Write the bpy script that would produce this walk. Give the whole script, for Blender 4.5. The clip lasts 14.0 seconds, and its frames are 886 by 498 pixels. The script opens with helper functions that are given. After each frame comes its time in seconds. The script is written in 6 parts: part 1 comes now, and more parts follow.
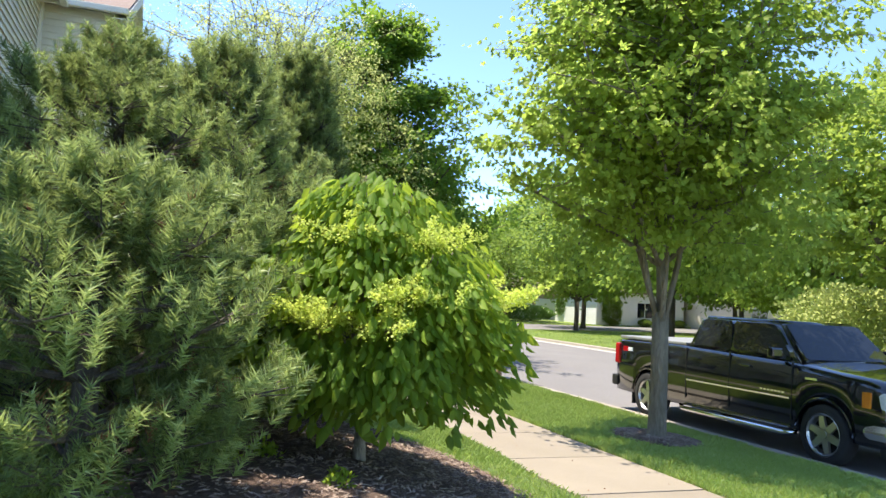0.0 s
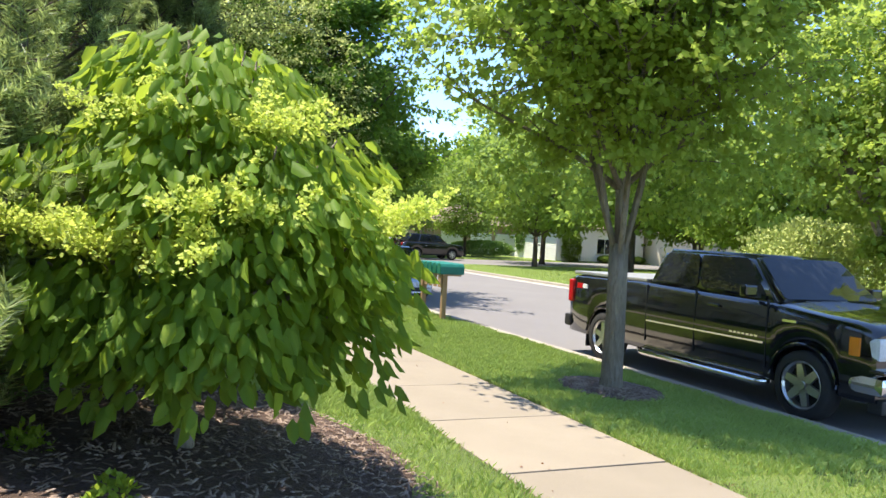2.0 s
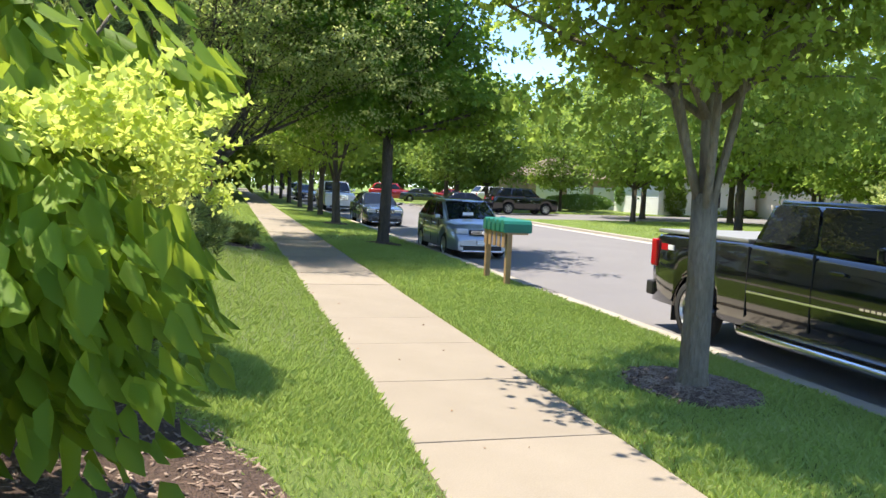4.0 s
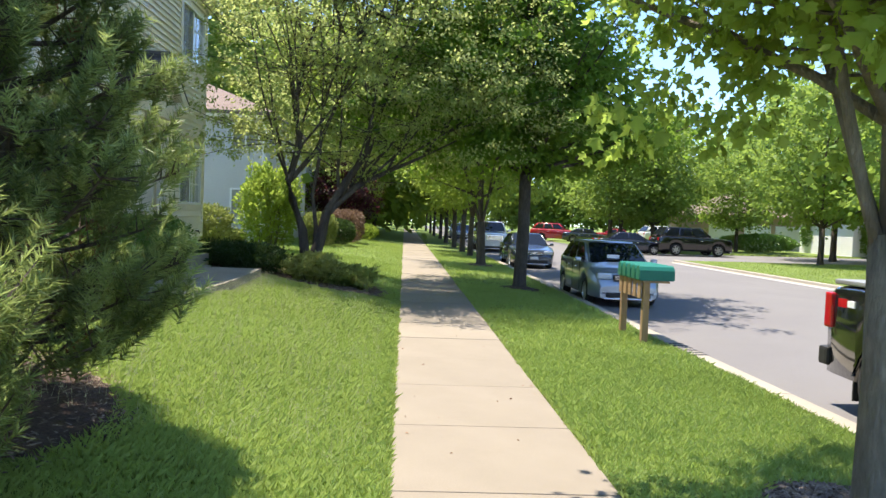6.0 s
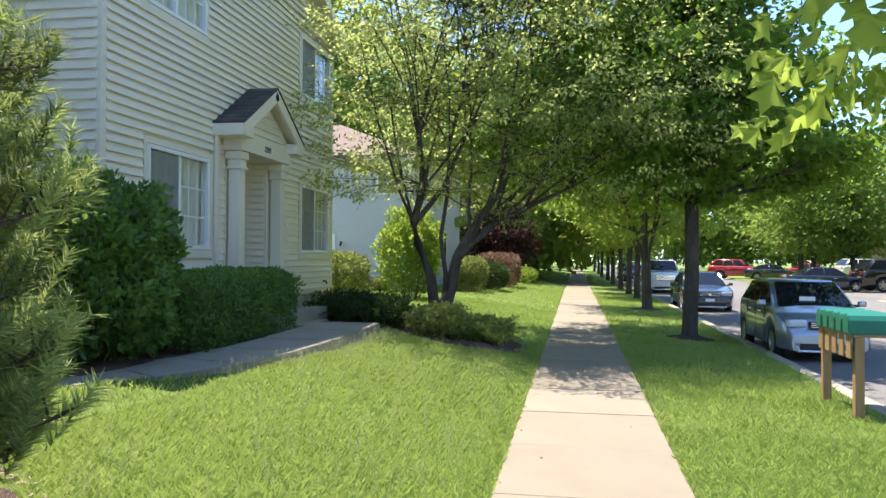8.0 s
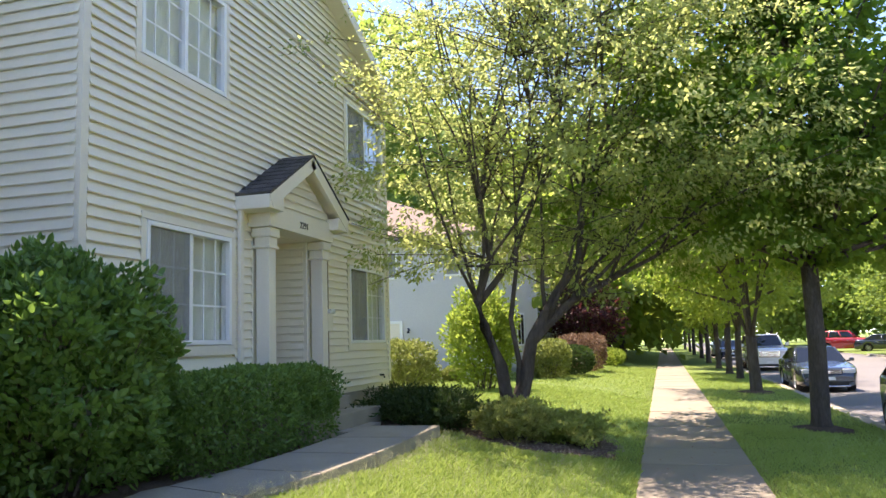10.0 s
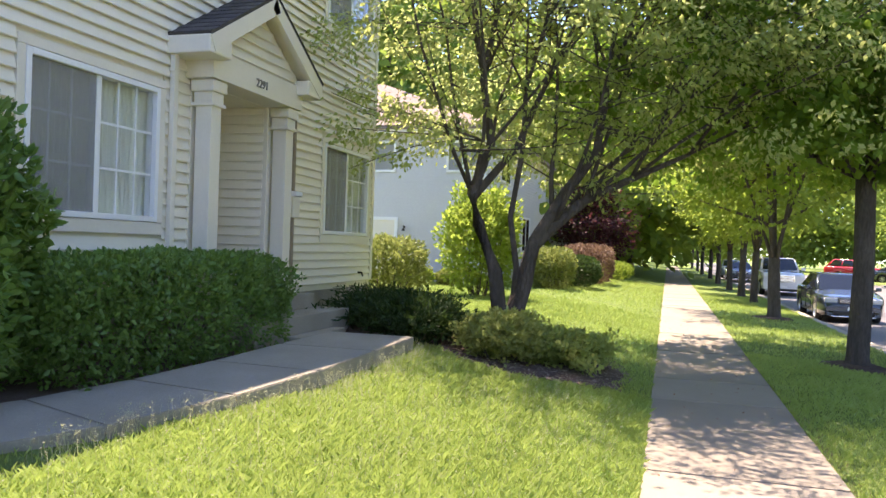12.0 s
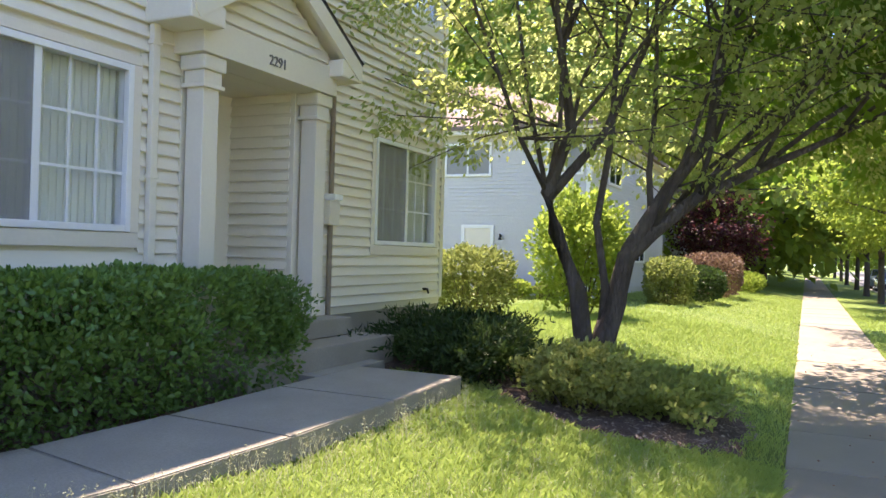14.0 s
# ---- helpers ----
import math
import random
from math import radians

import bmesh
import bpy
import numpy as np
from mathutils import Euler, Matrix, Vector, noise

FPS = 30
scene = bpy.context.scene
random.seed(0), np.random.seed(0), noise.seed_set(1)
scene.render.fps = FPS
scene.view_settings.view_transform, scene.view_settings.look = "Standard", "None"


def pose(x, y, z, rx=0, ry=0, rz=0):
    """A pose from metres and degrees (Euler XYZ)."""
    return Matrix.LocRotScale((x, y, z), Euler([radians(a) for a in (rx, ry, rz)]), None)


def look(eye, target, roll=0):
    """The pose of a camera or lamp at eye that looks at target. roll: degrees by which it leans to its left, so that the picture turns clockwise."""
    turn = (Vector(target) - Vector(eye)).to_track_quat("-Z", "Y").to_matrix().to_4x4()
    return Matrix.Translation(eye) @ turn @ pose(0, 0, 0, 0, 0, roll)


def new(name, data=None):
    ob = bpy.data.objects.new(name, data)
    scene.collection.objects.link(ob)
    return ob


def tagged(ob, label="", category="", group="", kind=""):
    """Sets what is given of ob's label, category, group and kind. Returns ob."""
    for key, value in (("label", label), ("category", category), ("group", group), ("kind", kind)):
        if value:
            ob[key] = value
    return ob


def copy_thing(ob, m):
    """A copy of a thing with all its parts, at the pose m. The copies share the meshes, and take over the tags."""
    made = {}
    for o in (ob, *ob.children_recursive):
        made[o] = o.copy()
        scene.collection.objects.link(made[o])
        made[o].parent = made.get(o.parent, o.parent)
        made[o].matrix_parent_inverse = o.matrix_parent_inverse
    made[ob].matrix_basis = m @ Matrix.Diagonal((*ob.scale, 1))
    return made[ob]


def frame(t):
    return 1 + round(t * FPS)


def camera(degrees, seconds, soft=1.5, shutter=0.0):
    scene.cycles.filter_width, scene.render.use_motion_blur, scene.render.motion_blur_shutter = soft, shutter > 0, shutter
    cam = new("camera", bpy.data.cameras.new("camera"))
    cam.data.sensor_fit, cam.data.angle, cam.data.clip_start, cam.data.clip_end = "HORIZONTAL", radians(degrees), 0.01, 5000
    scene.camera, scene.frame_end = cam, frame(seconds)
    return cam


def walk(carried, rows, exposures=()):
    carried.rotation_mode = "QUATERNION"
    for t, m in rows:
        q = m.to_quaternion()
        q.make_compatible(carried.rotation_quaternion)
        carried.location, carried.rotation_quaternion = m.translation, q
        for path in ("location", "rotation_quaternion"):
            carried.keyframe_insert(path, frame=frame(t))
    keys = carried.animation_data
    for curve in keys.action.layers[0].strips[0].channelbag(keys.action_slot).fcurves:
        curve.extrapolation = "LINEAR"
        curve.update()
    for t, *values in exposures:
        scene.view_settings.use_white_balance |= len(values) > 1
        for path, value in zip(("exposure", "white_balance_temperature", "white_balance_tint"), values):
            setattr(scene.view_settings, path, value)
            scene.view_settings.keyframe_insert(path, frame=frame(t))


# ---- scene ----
cam = camera(60.0, 14.0)
PATH = [
    (0, (-4.428, -0.822, 1.73), (-3.74, 1.051, 1.857), 3.1),
    (0.5, (-4.187, -0.449, 1.708), (-3.373, 1.374, 1.826), 3.4),
    (1, (-3.907, -0.122, 1.684), (-3.076, 1.695, 1.759), 3.3),
    (1.5, (-3.63, 0.262, 1.672), (-2.818, 2.09, 1.689), 3.3),
    (2, (-3.333, 0.642, 1.66), (-2.546, 2.48, 1.627), 3.3),
    (2.5, (-3.041, 1.02, 1.615), (-2.293, 2.873, 1.548), 3.7),
    (4.8, (-1.341, 2.803, 1.674), (-0.964, 4.758, 1.492), 2.8),
    (5, (-1.241, 2.908, 1.675), (-0.91, 4.873, 1.501), 3.1),
    (5.5, (-0.98, 3.348, 1.687), (-0.762, 5.332, 1.557), 2.9),
    (6, (-0.692, 3.821, 1.682), (-0.589, 5.817, 1.604), 2.3),
    (6.5, (-0.476, 4.276, 1.662), (-0.467, 6.274, 1.564), 2.1),
    (7, (-0.295, 4.798, 1.652), (-0.396, 6.793, 1.543), 1.8),
    (7.5, (-0.142, 5.367, 1.659), (-0.371, 7.353, 1.579), 1.4),
    (8, (-0.134, 5.958, 1.708), (-0.475, 7.929, 1.73), 0.4),
    (8.2, (-0.113, 6.192, 1.74), (-0.495, 8.153, 1.809), 0.1),
    (10.3, (-0.389, 8.343, 1.722), (-0.931, 10.253, 1.967), -1.8),
    (10.5, (-0.431, 8.55, 1.691), (-0.953, 10.476, 1.828), -1.1),
    (11, (-0.515, 9.033, 1.673), (-1.013, 10.969, 1.733), 1.9),
    (11.5, (-0.603, 9.551, 1.67), (-1.11, 11.486, 1.691), 1.7),
    (12, (-0.59, 10.048, 1.652), (-1.153, 11.967, 1.646), 1.9),
    (12.5, (-0.602, 10.572, 1.656), (-1.244, 12.466, 1.639), 1.8),
    (13, (-0.625, 11.073, 1.678), (-1.337, 12.941, 1.661), 1.7),
    (13.5, (-0.597, 11.584, 1.694), (-1.383, 13.424, 1.694), 1.7),
    (14, (-0.598, 12.121, 1.711), (-1.455, 13.928, 1.719), 1.6),
]
walk(cam, [(t, look(eye, target, roll)) for t, eye, target, roll in PATH], exposures=[(0, 1.95, 7000, 11), (2.5, 2.0, 7000, 11), (5, 1.95, 6900, 12), (8, 2.1, 6900, 12), (10.5, 2.45, 7600, 24), (14, 2.62, 7350, 26)])

# ---------------------------------------------------------------- world and light
SUN_EL = radians(73)
SUN_AZ = math.atan2(-0.82, 0.57)
SUN_DIR = Vector((math.sin(SUN_AZ) * math.cos(SUN_EL), math.cos(SUN_AZ) * math.cos(SUN_EL), math.sin(SUN_EL)))
world = bpy.data.worlds.new("World")
scene.world = world
world.use_nodes = True
wn, wl = world.node_tree.nodes, world.node_tree.links
sky = wn.new("ShaderNodeTexSky")
sky.sky_type = "NISHITA"
sky.sun_disc = False
sky.sun_elevation = SUN_EL
sky.sun_rotation = SUN_AZ
sky.air_density, sky.dust_density, sky.ozone_density = 0.85, 0.0, 6.0
sky.altitude = 2500
wn["Background"].inputs[1].default_value = 0.135
wl.new(sky.outputs[0], wn["Background"].inputs[0])
sun = new("sun", bpy.data.lights.new("sun", "SUN"))
sun.data.energy, sun.data.angle, sun.data.color = 2.85, radians(0.53), (1.0, 0.95, 0.86)
sun.matrix_basis = look(SUN_DIR * 60, (0, 0, 0))

# ---------------------------------------------------------------- materials
def mat_base(name):
    m = bpy.data.materials.new(name)
    m.use_nodes = True
    nt = m.node_tree
    return m, nt, nt.nodes["Principled BSDF"]


def add(nt, kind, **kw):
    n = nt.nodes.new(kind)
    for k, v in kw.items():
        n.inputs[k].default_value = v
    return n


def mixc(nt, fac, a, b, mode="MIX"):
    n = nt.nodes.new("ShaderNodeMix")
    n.data_type, n.blend_type = "RGBA", mode
    for sock, v in ((n.inputs[0], fac), (n.inputs[6], a), (n.inputs[7], b)):
        if hasattr(v, "is_linked") or hasattr(v, "links"):
            nt.links.new(v, sock)
        elif isinstance(v, (int, float)):
            sock.default_value = v
        else:
            sock.default_value = (*v[:3], 1)
    return n.outputs[2]


def noise_fac(nt, scale, detail=4, lo=0.35, hi=0.65, rough=0.6, stretch=None):
    co = nt.nodes.new("ShaderNodeTexCoord").outputs["Object"]
    if stretch:
        mp = add(nt, "ShaderNodeMapping", Scale=stretch)
        nt.links.new(co, mp.inputs[0])
        co = mp.outputs[0]
    n = add(nt, "ShaderNodeTexNoise", Scale=scale, Detail=detail, Roughness=rough)
    nt.links.new(co, n.inputs["Vector"])
    r = nt.nodes.new("ShaderNodeMapRange")
    r.inputs[1].default_value, r.inputs[2].default_value = lo, hi
    nt.links.new(n.outputs[0], r.inputs[0])
    return r.outputs[0]


def surface(name, a, b, scale=3.0, c=None, scale2=40.0, rough=0.7, bump=0.2, bump_dist=0.01, metal=0.0, spec=0.5, vary=0.0, stretch=None, mix2=0.5, coat=0.0):
    """A mottled surface: two colours at a large scale, a third in the grain, with relief; vary: brightness from piece to piece."""
    m, nt, bs = mat_base(name)
    f1 = noise_fac(nt, scale, 5, stretch=stretch)
    f2 = noise_fac(nt, scale2, 6, stretch=stretch)
    col = mixc(nt, f1, a, b)
    g = nt.nodes.new("ShaderNodeMath")
    g.operation = "MULTIPLY"
    g.inputs[1].default_value = mix2
    nt.links.new(f2, g.inputs[0])
    col = mixc(nt, g.outputs[0], col, c or tuple(x * 0.7 for x in a))
    if vary:
        oi = nt.nodes.new("ShaderNodeObjectInfo")
        mr = add(nt, "ShaderNodeMapRange", **{"To Min": 1 - vary, "To Max": 1 + vary})
        nt.links.new(oi.outputs["Random"], mr.inputs[0])
        hsv = nt.nodes.new("ShaderNodeHueSaturation")
        nt.links.new(mr.outputs[0], hsv.inputs["Value"])
        nt.links.new(col, hsv.inputs["Color"])
        col = hsv.outputs[0]
    nt.links.new(col, bs.inputs["Base Color"])
    bs.inputs["Roughness"].default_value = rough
    bs.inputs["Metallic"].default_value = metal
    bs.inputs["Specular IOR Level"].default_value = spec
    bs.inputs["Coat Weight"].default_value = coat
    bs.inputs["Coat Roughness"].default_value = 0.04
    if bump:
        bn = add(nt, "ShaderNodeBump", Strength=bump, Distance=bump_dist)
        nt.links.new(f2, bn.inputs["Height"])
        nt.links.new(bn.outputs[0], bs.inputs["Normal"])
    return m


def leaf_mat(name, a, b, c, through_col, trans=0.45, rough=0.5, patch=0.6):
    """Leaves that light shines through; a to c vary from leaf to leaf and in patches."""
    m, nt, bs = mat_base(name)
    geo = nt.nodes.new("ShaderNodeNewGeometry")
    ramp = nt.nodes.new("ShaderNodeValToRGB")
    e = ramp.color_ramp.elements
    e[0].color, e[1].color = (*a, 1), (*c, 1)
    mid = e.new(0.55)
    mid.color = (*b, 1)
    nt.links.new(geo.outputs["Random Per Island"], ramp.inputs[0])
    f = noise_fac(nt, patch, 3)
    col = mixc(nt, f, ramp.outputs[0], tuple(x * 0.75 for x in b))
    nt.links.new(col, bs.inputs["Base Color"])
    bs.inputs["Roughness"].default_value = rough
    bs.inputs["Specular IOR Level"].default_value = 0.15
    tr = nt.nodes.new("ShaderNodeBsdfTranslucent")
    tc = mixc(nt, 0.75, col, through_col)
    nt.links.new(tc, tr.inputs[0])
    mx = add(nt, "ShaderNodeMixShader")
    mx.inputs[0].default_value = trans
    nt.links.new(bs.outputs[0], mx.inputs[1])
    nt.links.new(tr.outputs[0], mx.inputs[2])
    nt.links.new(mx.outputs[0], nt.nodes["Material Output"].inputs[0])
    return m


def glass(name, tint=(0.8, 0.85, 0.85), rough=0.0):
    m, nt, bs = mat_base(name)
    bs.inputs["Base Color"].default_value = (*tint, 1)
    bs.inputs["Roughness"].default_value = rough
    bs.inputs["Transmission Weight"].default_value = 1.0
    bs.inputs["IOR"].default_value = 1.45
    return m


M = {}
M["lawn"] = surface("lawn_soil", (0.16, 0.24, 0.04), (0.22, 0.30, 0.055), 0.8, (0.08, 0.12, 0.025), 60, 0.9, 0.8, 0.03)
M["grass"] = leaf_mat("grass_blade", (0.20, 0.30, 0.06), (0.32, 0.42, 0.11), (0.50, 0.55, 0.26), (0.64, 0.80, 0.22), 0.47, 0.5, 0.35)
M["dry"] = leaf_mat("dry_grass", (0.22, 0.19, 0.08), (0.34, 0.29, 0.14), (0.45, 0.40, 0.22), (0.5, 0.45, 0.22), 0.35)
M["seed"] = leaf_mat("seed_head", (0.45, 0.42, 0.25), (0.5, 0.5, 0.3), (0.6, 0.58, 0.4), (0.6, 0.6, 0.4), 0.4)
M["concrete"] = surface("concrete", (0.235, 0.20, 0.153), (0.275, 0.235, 0.182), 1.3, (0.185, 0.155, 0.117), 90, 0.85, 0.3, 0.004, vary=0.09, mix2=0.55)
M["kerb"] = surface("kerb_concrete", (0.31, 0.275, 0.225), (0.37, 0.335, 0.275), 1.5, (0.24, 0.215, 0.17), 80, 0.85, 0.3, 0.004)
M["asphalt"] = surface("asphalt", (0.17, 0.16, 0.16), (0.20, 0.19, 0.185), 0.25, (0.11, 0.105, 0.105), 160, 0.9, 0.5, 0.006)
M["mulch"] = surface("mulch_soil", (0.115, 0.07, 0.05), (0.18, 0.115, 0.085), 3, (0.055, 0.036, 0.028), 45, 0.95, 0.9, 0.03)
M["chip"] = surface("wood_chip", (0.15, 0.095, 0.07), (0.36, 0.28, 0.22), 6, (0.075, 0.05, 0.038), 80, 0.9, 0.3, vary=0.3)
M["siding"] = surface("vinyl_siding", (0.78, 0.71, 0.57), (0.82, 0.75, 0.61), 0.7, (0.72, 0.655, 0.53), 25, 0.55, 0.06, 0.002, vary=0.025, stretch=(1, 0.2, 1), mix2=0.3)
M["siding_blue"] = surface("pale_vinyl_siding", (0.56, 0.55, 0.54), (0.60, 0.59, 0.575), 0.5, (0.5, 0.49, 0.48), 25, 0.55, 0.05, 0.002)
M["trim"] = surface("painted_trim", (0.74, 0.675, 0.56), (0.78, 0.715, 0.60), 1.0, (0.68, 0.62, 0.52), 30, 0.5, 0.05, 0.002, mix2=0.3)
M["white"] = surface("white_vinyl", (0.80, 0.80, 0.79), (0.84, 0.84, 0.83), 2, (0.74, 0.74, 0.72), 30, 0.4, 0.03, 0.001, mix2=0.2)
M["shingle"] = surface("roof_shingle", (0.06, 0.055, 0.055), (0.10, 0.09, 0.085), 2, (0.035, 0.032, 0.03), 60, 0.95, 0.6, 0.01, vary=0.25)
M["shingle_tan"] = surface("tan_roof_shingle", (0.20, 0.145, 0.12), (0.24, 0.18, 0.15), 1.5, (0.15, 0.11, 0.09), 30, 0.95, 0.5, 0.01)
# near-black for the mailbox shadow stripes painted on the kerb
M["slot"] = surface("painted_shadow_stripe", (0.012, 0.012, 0.012), (0.02, 0.02, 0.02), 6)
M["pane"] = glass("window_pane", (0.93, 0.95, 0.95))
M["screen"] = surface("insect_screen", (0.27, 0.27, 0.255), (0.31, 0.31, 0.295), 2, (0.22, 0.22, 0.21), 300, 0.7, 0.1)
M["mesh"] = surface("window_insect_screen", (0.36, 0.36, 0.34), (0.40, 0.40, 0.38), 2, (0.2, 0.2, 0.19), 300, 0.7, 0.05)
_nt = M["mesh"].node_tree
_mx = add(_nt, "ShaderNodeMixShader")
_mx.inputs[0].default_value = 0.4
_nt.links.new(_nt.nodes.new("ShaderNodeBsdfTransparent").outputs[0], _mx.inputs[1])
_nt.links.new(_nt.nodes["Principled BSDF"].outputs[0], _mx.inputs[2])
_nt.links.new(_mx.outputs[0], _nt.nodes["Material Output"].inputs[0])
M["curtain"] = surface("curtain_cloth", (0.88, 0.87, 0.74), (0.92, 0.91, 0.80), 2, (0.84, 0.83, 0.70), 30, 0.9, 0.05)
# near-black that stands in for the shade of the rooms
M["dark"] = surface("unlit_room_backing", (0.03, 0.03, 0.03), (0.05, 0.05, 0.045), 2)
M["bark"] = surface("bark", (0.22, 0.185, 0.135), (0.33, 0.28, 0.21), 6, (0.11, 0.092, 0.065), 30, 0.95, 1.0, 0.02, stretch=(1, 1, 0.25))
M["numeral"] = surface("weathered_numerals", (0.20, 0.18, 0.16), (0.25, 0.23, 0.20), 20, (0.15, 0.14, 0.12), 90, 0.6, 0.05)
M["bark_dark"] = surface("dark_bark", (0.085, 0.066, 0.05), (0.15, 0.12, 0.095), 6, (0.04, 0.03, 0.023), 30, 0.95, 1.0, 0.02, stretch=(1, 1, 0.3))
M["leaf_t1"] = leaf_mat("maple_leaf", (0.16, 0.24, 0.035), (0.28, 0.37, 0.055), (0.38, 0.46, 0.10), (0.56, 0.74, 0.15), 0.57)
M["leaf_dark"] = leaf_mat("dark_maple_leaf", (0.065, 0.135, 0.02), (0.09, 0.18, 0.028), (0.13, 0.23, 0.038), (0.36, 0.56, 0.07), 0.45, 0.6)
M["leaf_mid"] = leaf_mat("street_tree_leaf", (0.10, 0.17, 0.03), (0.16, 0.25, 0.04), (0.26, 0.34, 0.065), (0.52, 0.65, 0.11), 0.47)
M["leaf_crab"] = leaf_mat("crabapple_leaf", (0.15, 0.22, 0.05), (0.22, 0.29, 0.08), (0.34, 0.40, 0.17), (0.68, 0.74, 0.27), 0.56, 0.55)
M["leaf_far"] = leaf_mat("distant_leaf", (0.085, 0.155, 0.035), (0.14, 0.23, 0.045), (0.23, 0.32, 0.07), (0.45, 0.60, 0.11), 0.43)
M["leaf_lil"] = leaf_mat("lilac_leaf", (0.06, 0.13, 0.02), (0.14, 0.24, 0.032), (0.32, 0.42, 0.065), (0.58, 0.74, 0.08), 0.45, 0.58)
M["flower"] = leaf_mat("cream_blossom", (0.44, 0.54, 0.08), (0.60, 0.68, 0.14), (0.76, 0.78, 0.30), (0.75, 0.85, 0.18), 0.42)
M["needle"] = leaf_mat("pine_needle", (0.05, 0.085, 0.033), (0.105, 0.155, 0.058), (0.22, 0.29, 0.11), (0.42, 0.52, 0.16), 0.33, 0.4)
M["needle_new"] = leaf_mat("new_pine_needle", (0.18, 0.25, 0.085), (0.31, 0.39, 0.14), (0.50, 0.56, 0.25), (0.55, 0.66, 0.22), 0.38, 0.4)
M["dead"] = leaf_mat("dead_needle", (0.18, 0.09, 0.05), (0.24, 0.12, 0.07), (0.30, 0.16, 0.09), (0.4, 0.2, 0.1), 0.2)
M["leaf_hedge"] = leaf_mat("hedge_leaf", (0.055, 0.135, 0.03), (0.11, 0.225, 0.05), (0.21, 0.335, 0.08), (0.30, 0.50, 0.10), 0.33, 0.36)
M["leaf_hedge"].node_tree.nodes["Principled BSDF"].inputs["Specular IOR Level"].default_value = 0.42
M["leaf_jun"] = leaf_mat("juniper_leaf", (0.02, 0.04, 0.014), (0.035, 0.065, 0.02), (0.06, 0.10, 0.03), (0.12, 0.22, 0.05), 0.2)
M["leaf_spir"] = leaf_mat("spirea_leaf", (0.09, 0.125, 0.03), (0.16, 0.20, 0.055), (0.30, 0.33, 0.12), (0.42, 0.48, 0.13), 0.36)
M["leaf_gold"] = leaf_mat("golden_spirea_leaf", (0.15, 0.19, 0.05), (0.27, 0.31, 0.09), (0.42, 0.45, 0.18), (0.55, 0.6, 0.2), 0.4)
M["leaf_rust"] = leaf_mat("rusty_shrub_leaf", (0.12, 0.075, 0.05), (0.19, 0.12, 0.085), (0.28, 0.19, 0.14), (0.35, 0.22, 0.14), 0.3)
M["leaf_plum"] = leaf_mat("purple_plum_leaf", (0.035, 0.014, 0.016), (0.06, 0.022, 0.025), (0.10, 0.04, 0.04), (0.22, 0.06, 0.06), 0.3)
M["post"] = surface("cedar_post", (0.34, 0.21, 0.10), (0.44, 0.28, 0.14), 3, (0.24, 0.14, 0.07), 40, 0.8, 0.4, 0.006, stretch=(1, 1, 0.1))
M["green"] = surface("green_enamel", (0.012, 0.16, 0.105), (0.016, 0.19, 0.125), 3, (0.01, 0.12, 0.08), 60, 0.35, 0.05)
M["black_paint"] = surface("black_car_paint", (0.006, 0.006, 0.008), (0.008, 0.008, 0.010), 2, (0.005, 0.005, 0.006), 40, 0.12, 0.0, coat=1.0)
M["silver_paint"] = surface("silver_car_paint", (0.30, 0.345, 0.40), (0.33, 0.375, 0.43), 2, (0.28, 0.32, 0.37), 200, 0.28, 0.0, metal=0.6, coat=1.0)
M["grey_paint"] = surface("blue_grey_car_paint", (0.035, 0.05, 0.07), (0.045, 0.06, 0.08), 2, (0.03, 0.04, 0.055), 200, 0.25, 0.0, metal=0.5, coat=1.0)
M["white_paint"] = surface("white_car_paint", (0.72, 0.72, 0.71), (0.76, 0.76, 0.75), 2, (0.7, 0.7, 0.69), 60, 0.2, 0.0, coat=1.0)
M["red_paint"] = surface("red_car_paint", (0.40, 0.02, 0.025), (0.44, 0.025, 0.03), 2, (0.35, 0.018, 0.02), 60, 0.2, 0.0, coat=1.0)
M["navy_paint"] = surface("dark_navy_car_paint", (0.02, 0.025, 0.045), (0.025, 0.03, 0.05), 2, (0.018, 0.02, 0.04), 60, 0.2, 0.0, coat=1.0)
M["car_glass"] = surface("dark_car_glass", (0.010, 0.013, 0.017), (0.013, 0.016, 0.021), 2, (0.008, 0.010, 0.013), 30, 0.02, 0.0, spec=0.45)
M["chrome"] = surface("chrome", (0.75, 0.75, 0.76), (0.8, 0.8, 0.8), 3, (0.7, 0.7, 0.7), 60, 0.12, 0.02, 0.001, metal=1.0)
M["alloy"] = surface("alloy_rim", (0.55, 0.55, 0.56), (0.6, 0.6, 0.61), 5, (0.4, 0.4, 0.4), 60, 0.28, 0.03, 0.001, metal=0.9)
M["tyre"] = surface("tyre_rubber", (0.018, 0.018, 0.018), (0.026, 0.025, 0.024), 8, (0.014, 0.014, 0.014), 90, 0.85, 0.3, 0.003)
M["plastic"] = surface("black_plastic", (0.015, 0.015, 0.016), (0.022, 0.022, 0.022), 6, (0.012, 0.012, 0.012), 120, 0.6, 0.15, 0.001)
M["red_lens"] = surface("red_lens", (0.45, 0.012, 0.015), (0.5, 0.015, 0.02), 6, (0.38, 0.01, 0.012), 60, 0.1, 0.0)
M["amber"] = surface("amber_lens", (0.75, 0.22, 0.02), (0.8, 0.26, 0.03), 6, (0.65, 0.18, 0.02), 60, 0.12, 0.0)
M["lens"] = surface("clear_lens", (0.62, 0.64, 0.66), (0.7, 0.72, 0.74), 9, (0.45, 0.46, 0.48), 60, 0.08, 0.0)
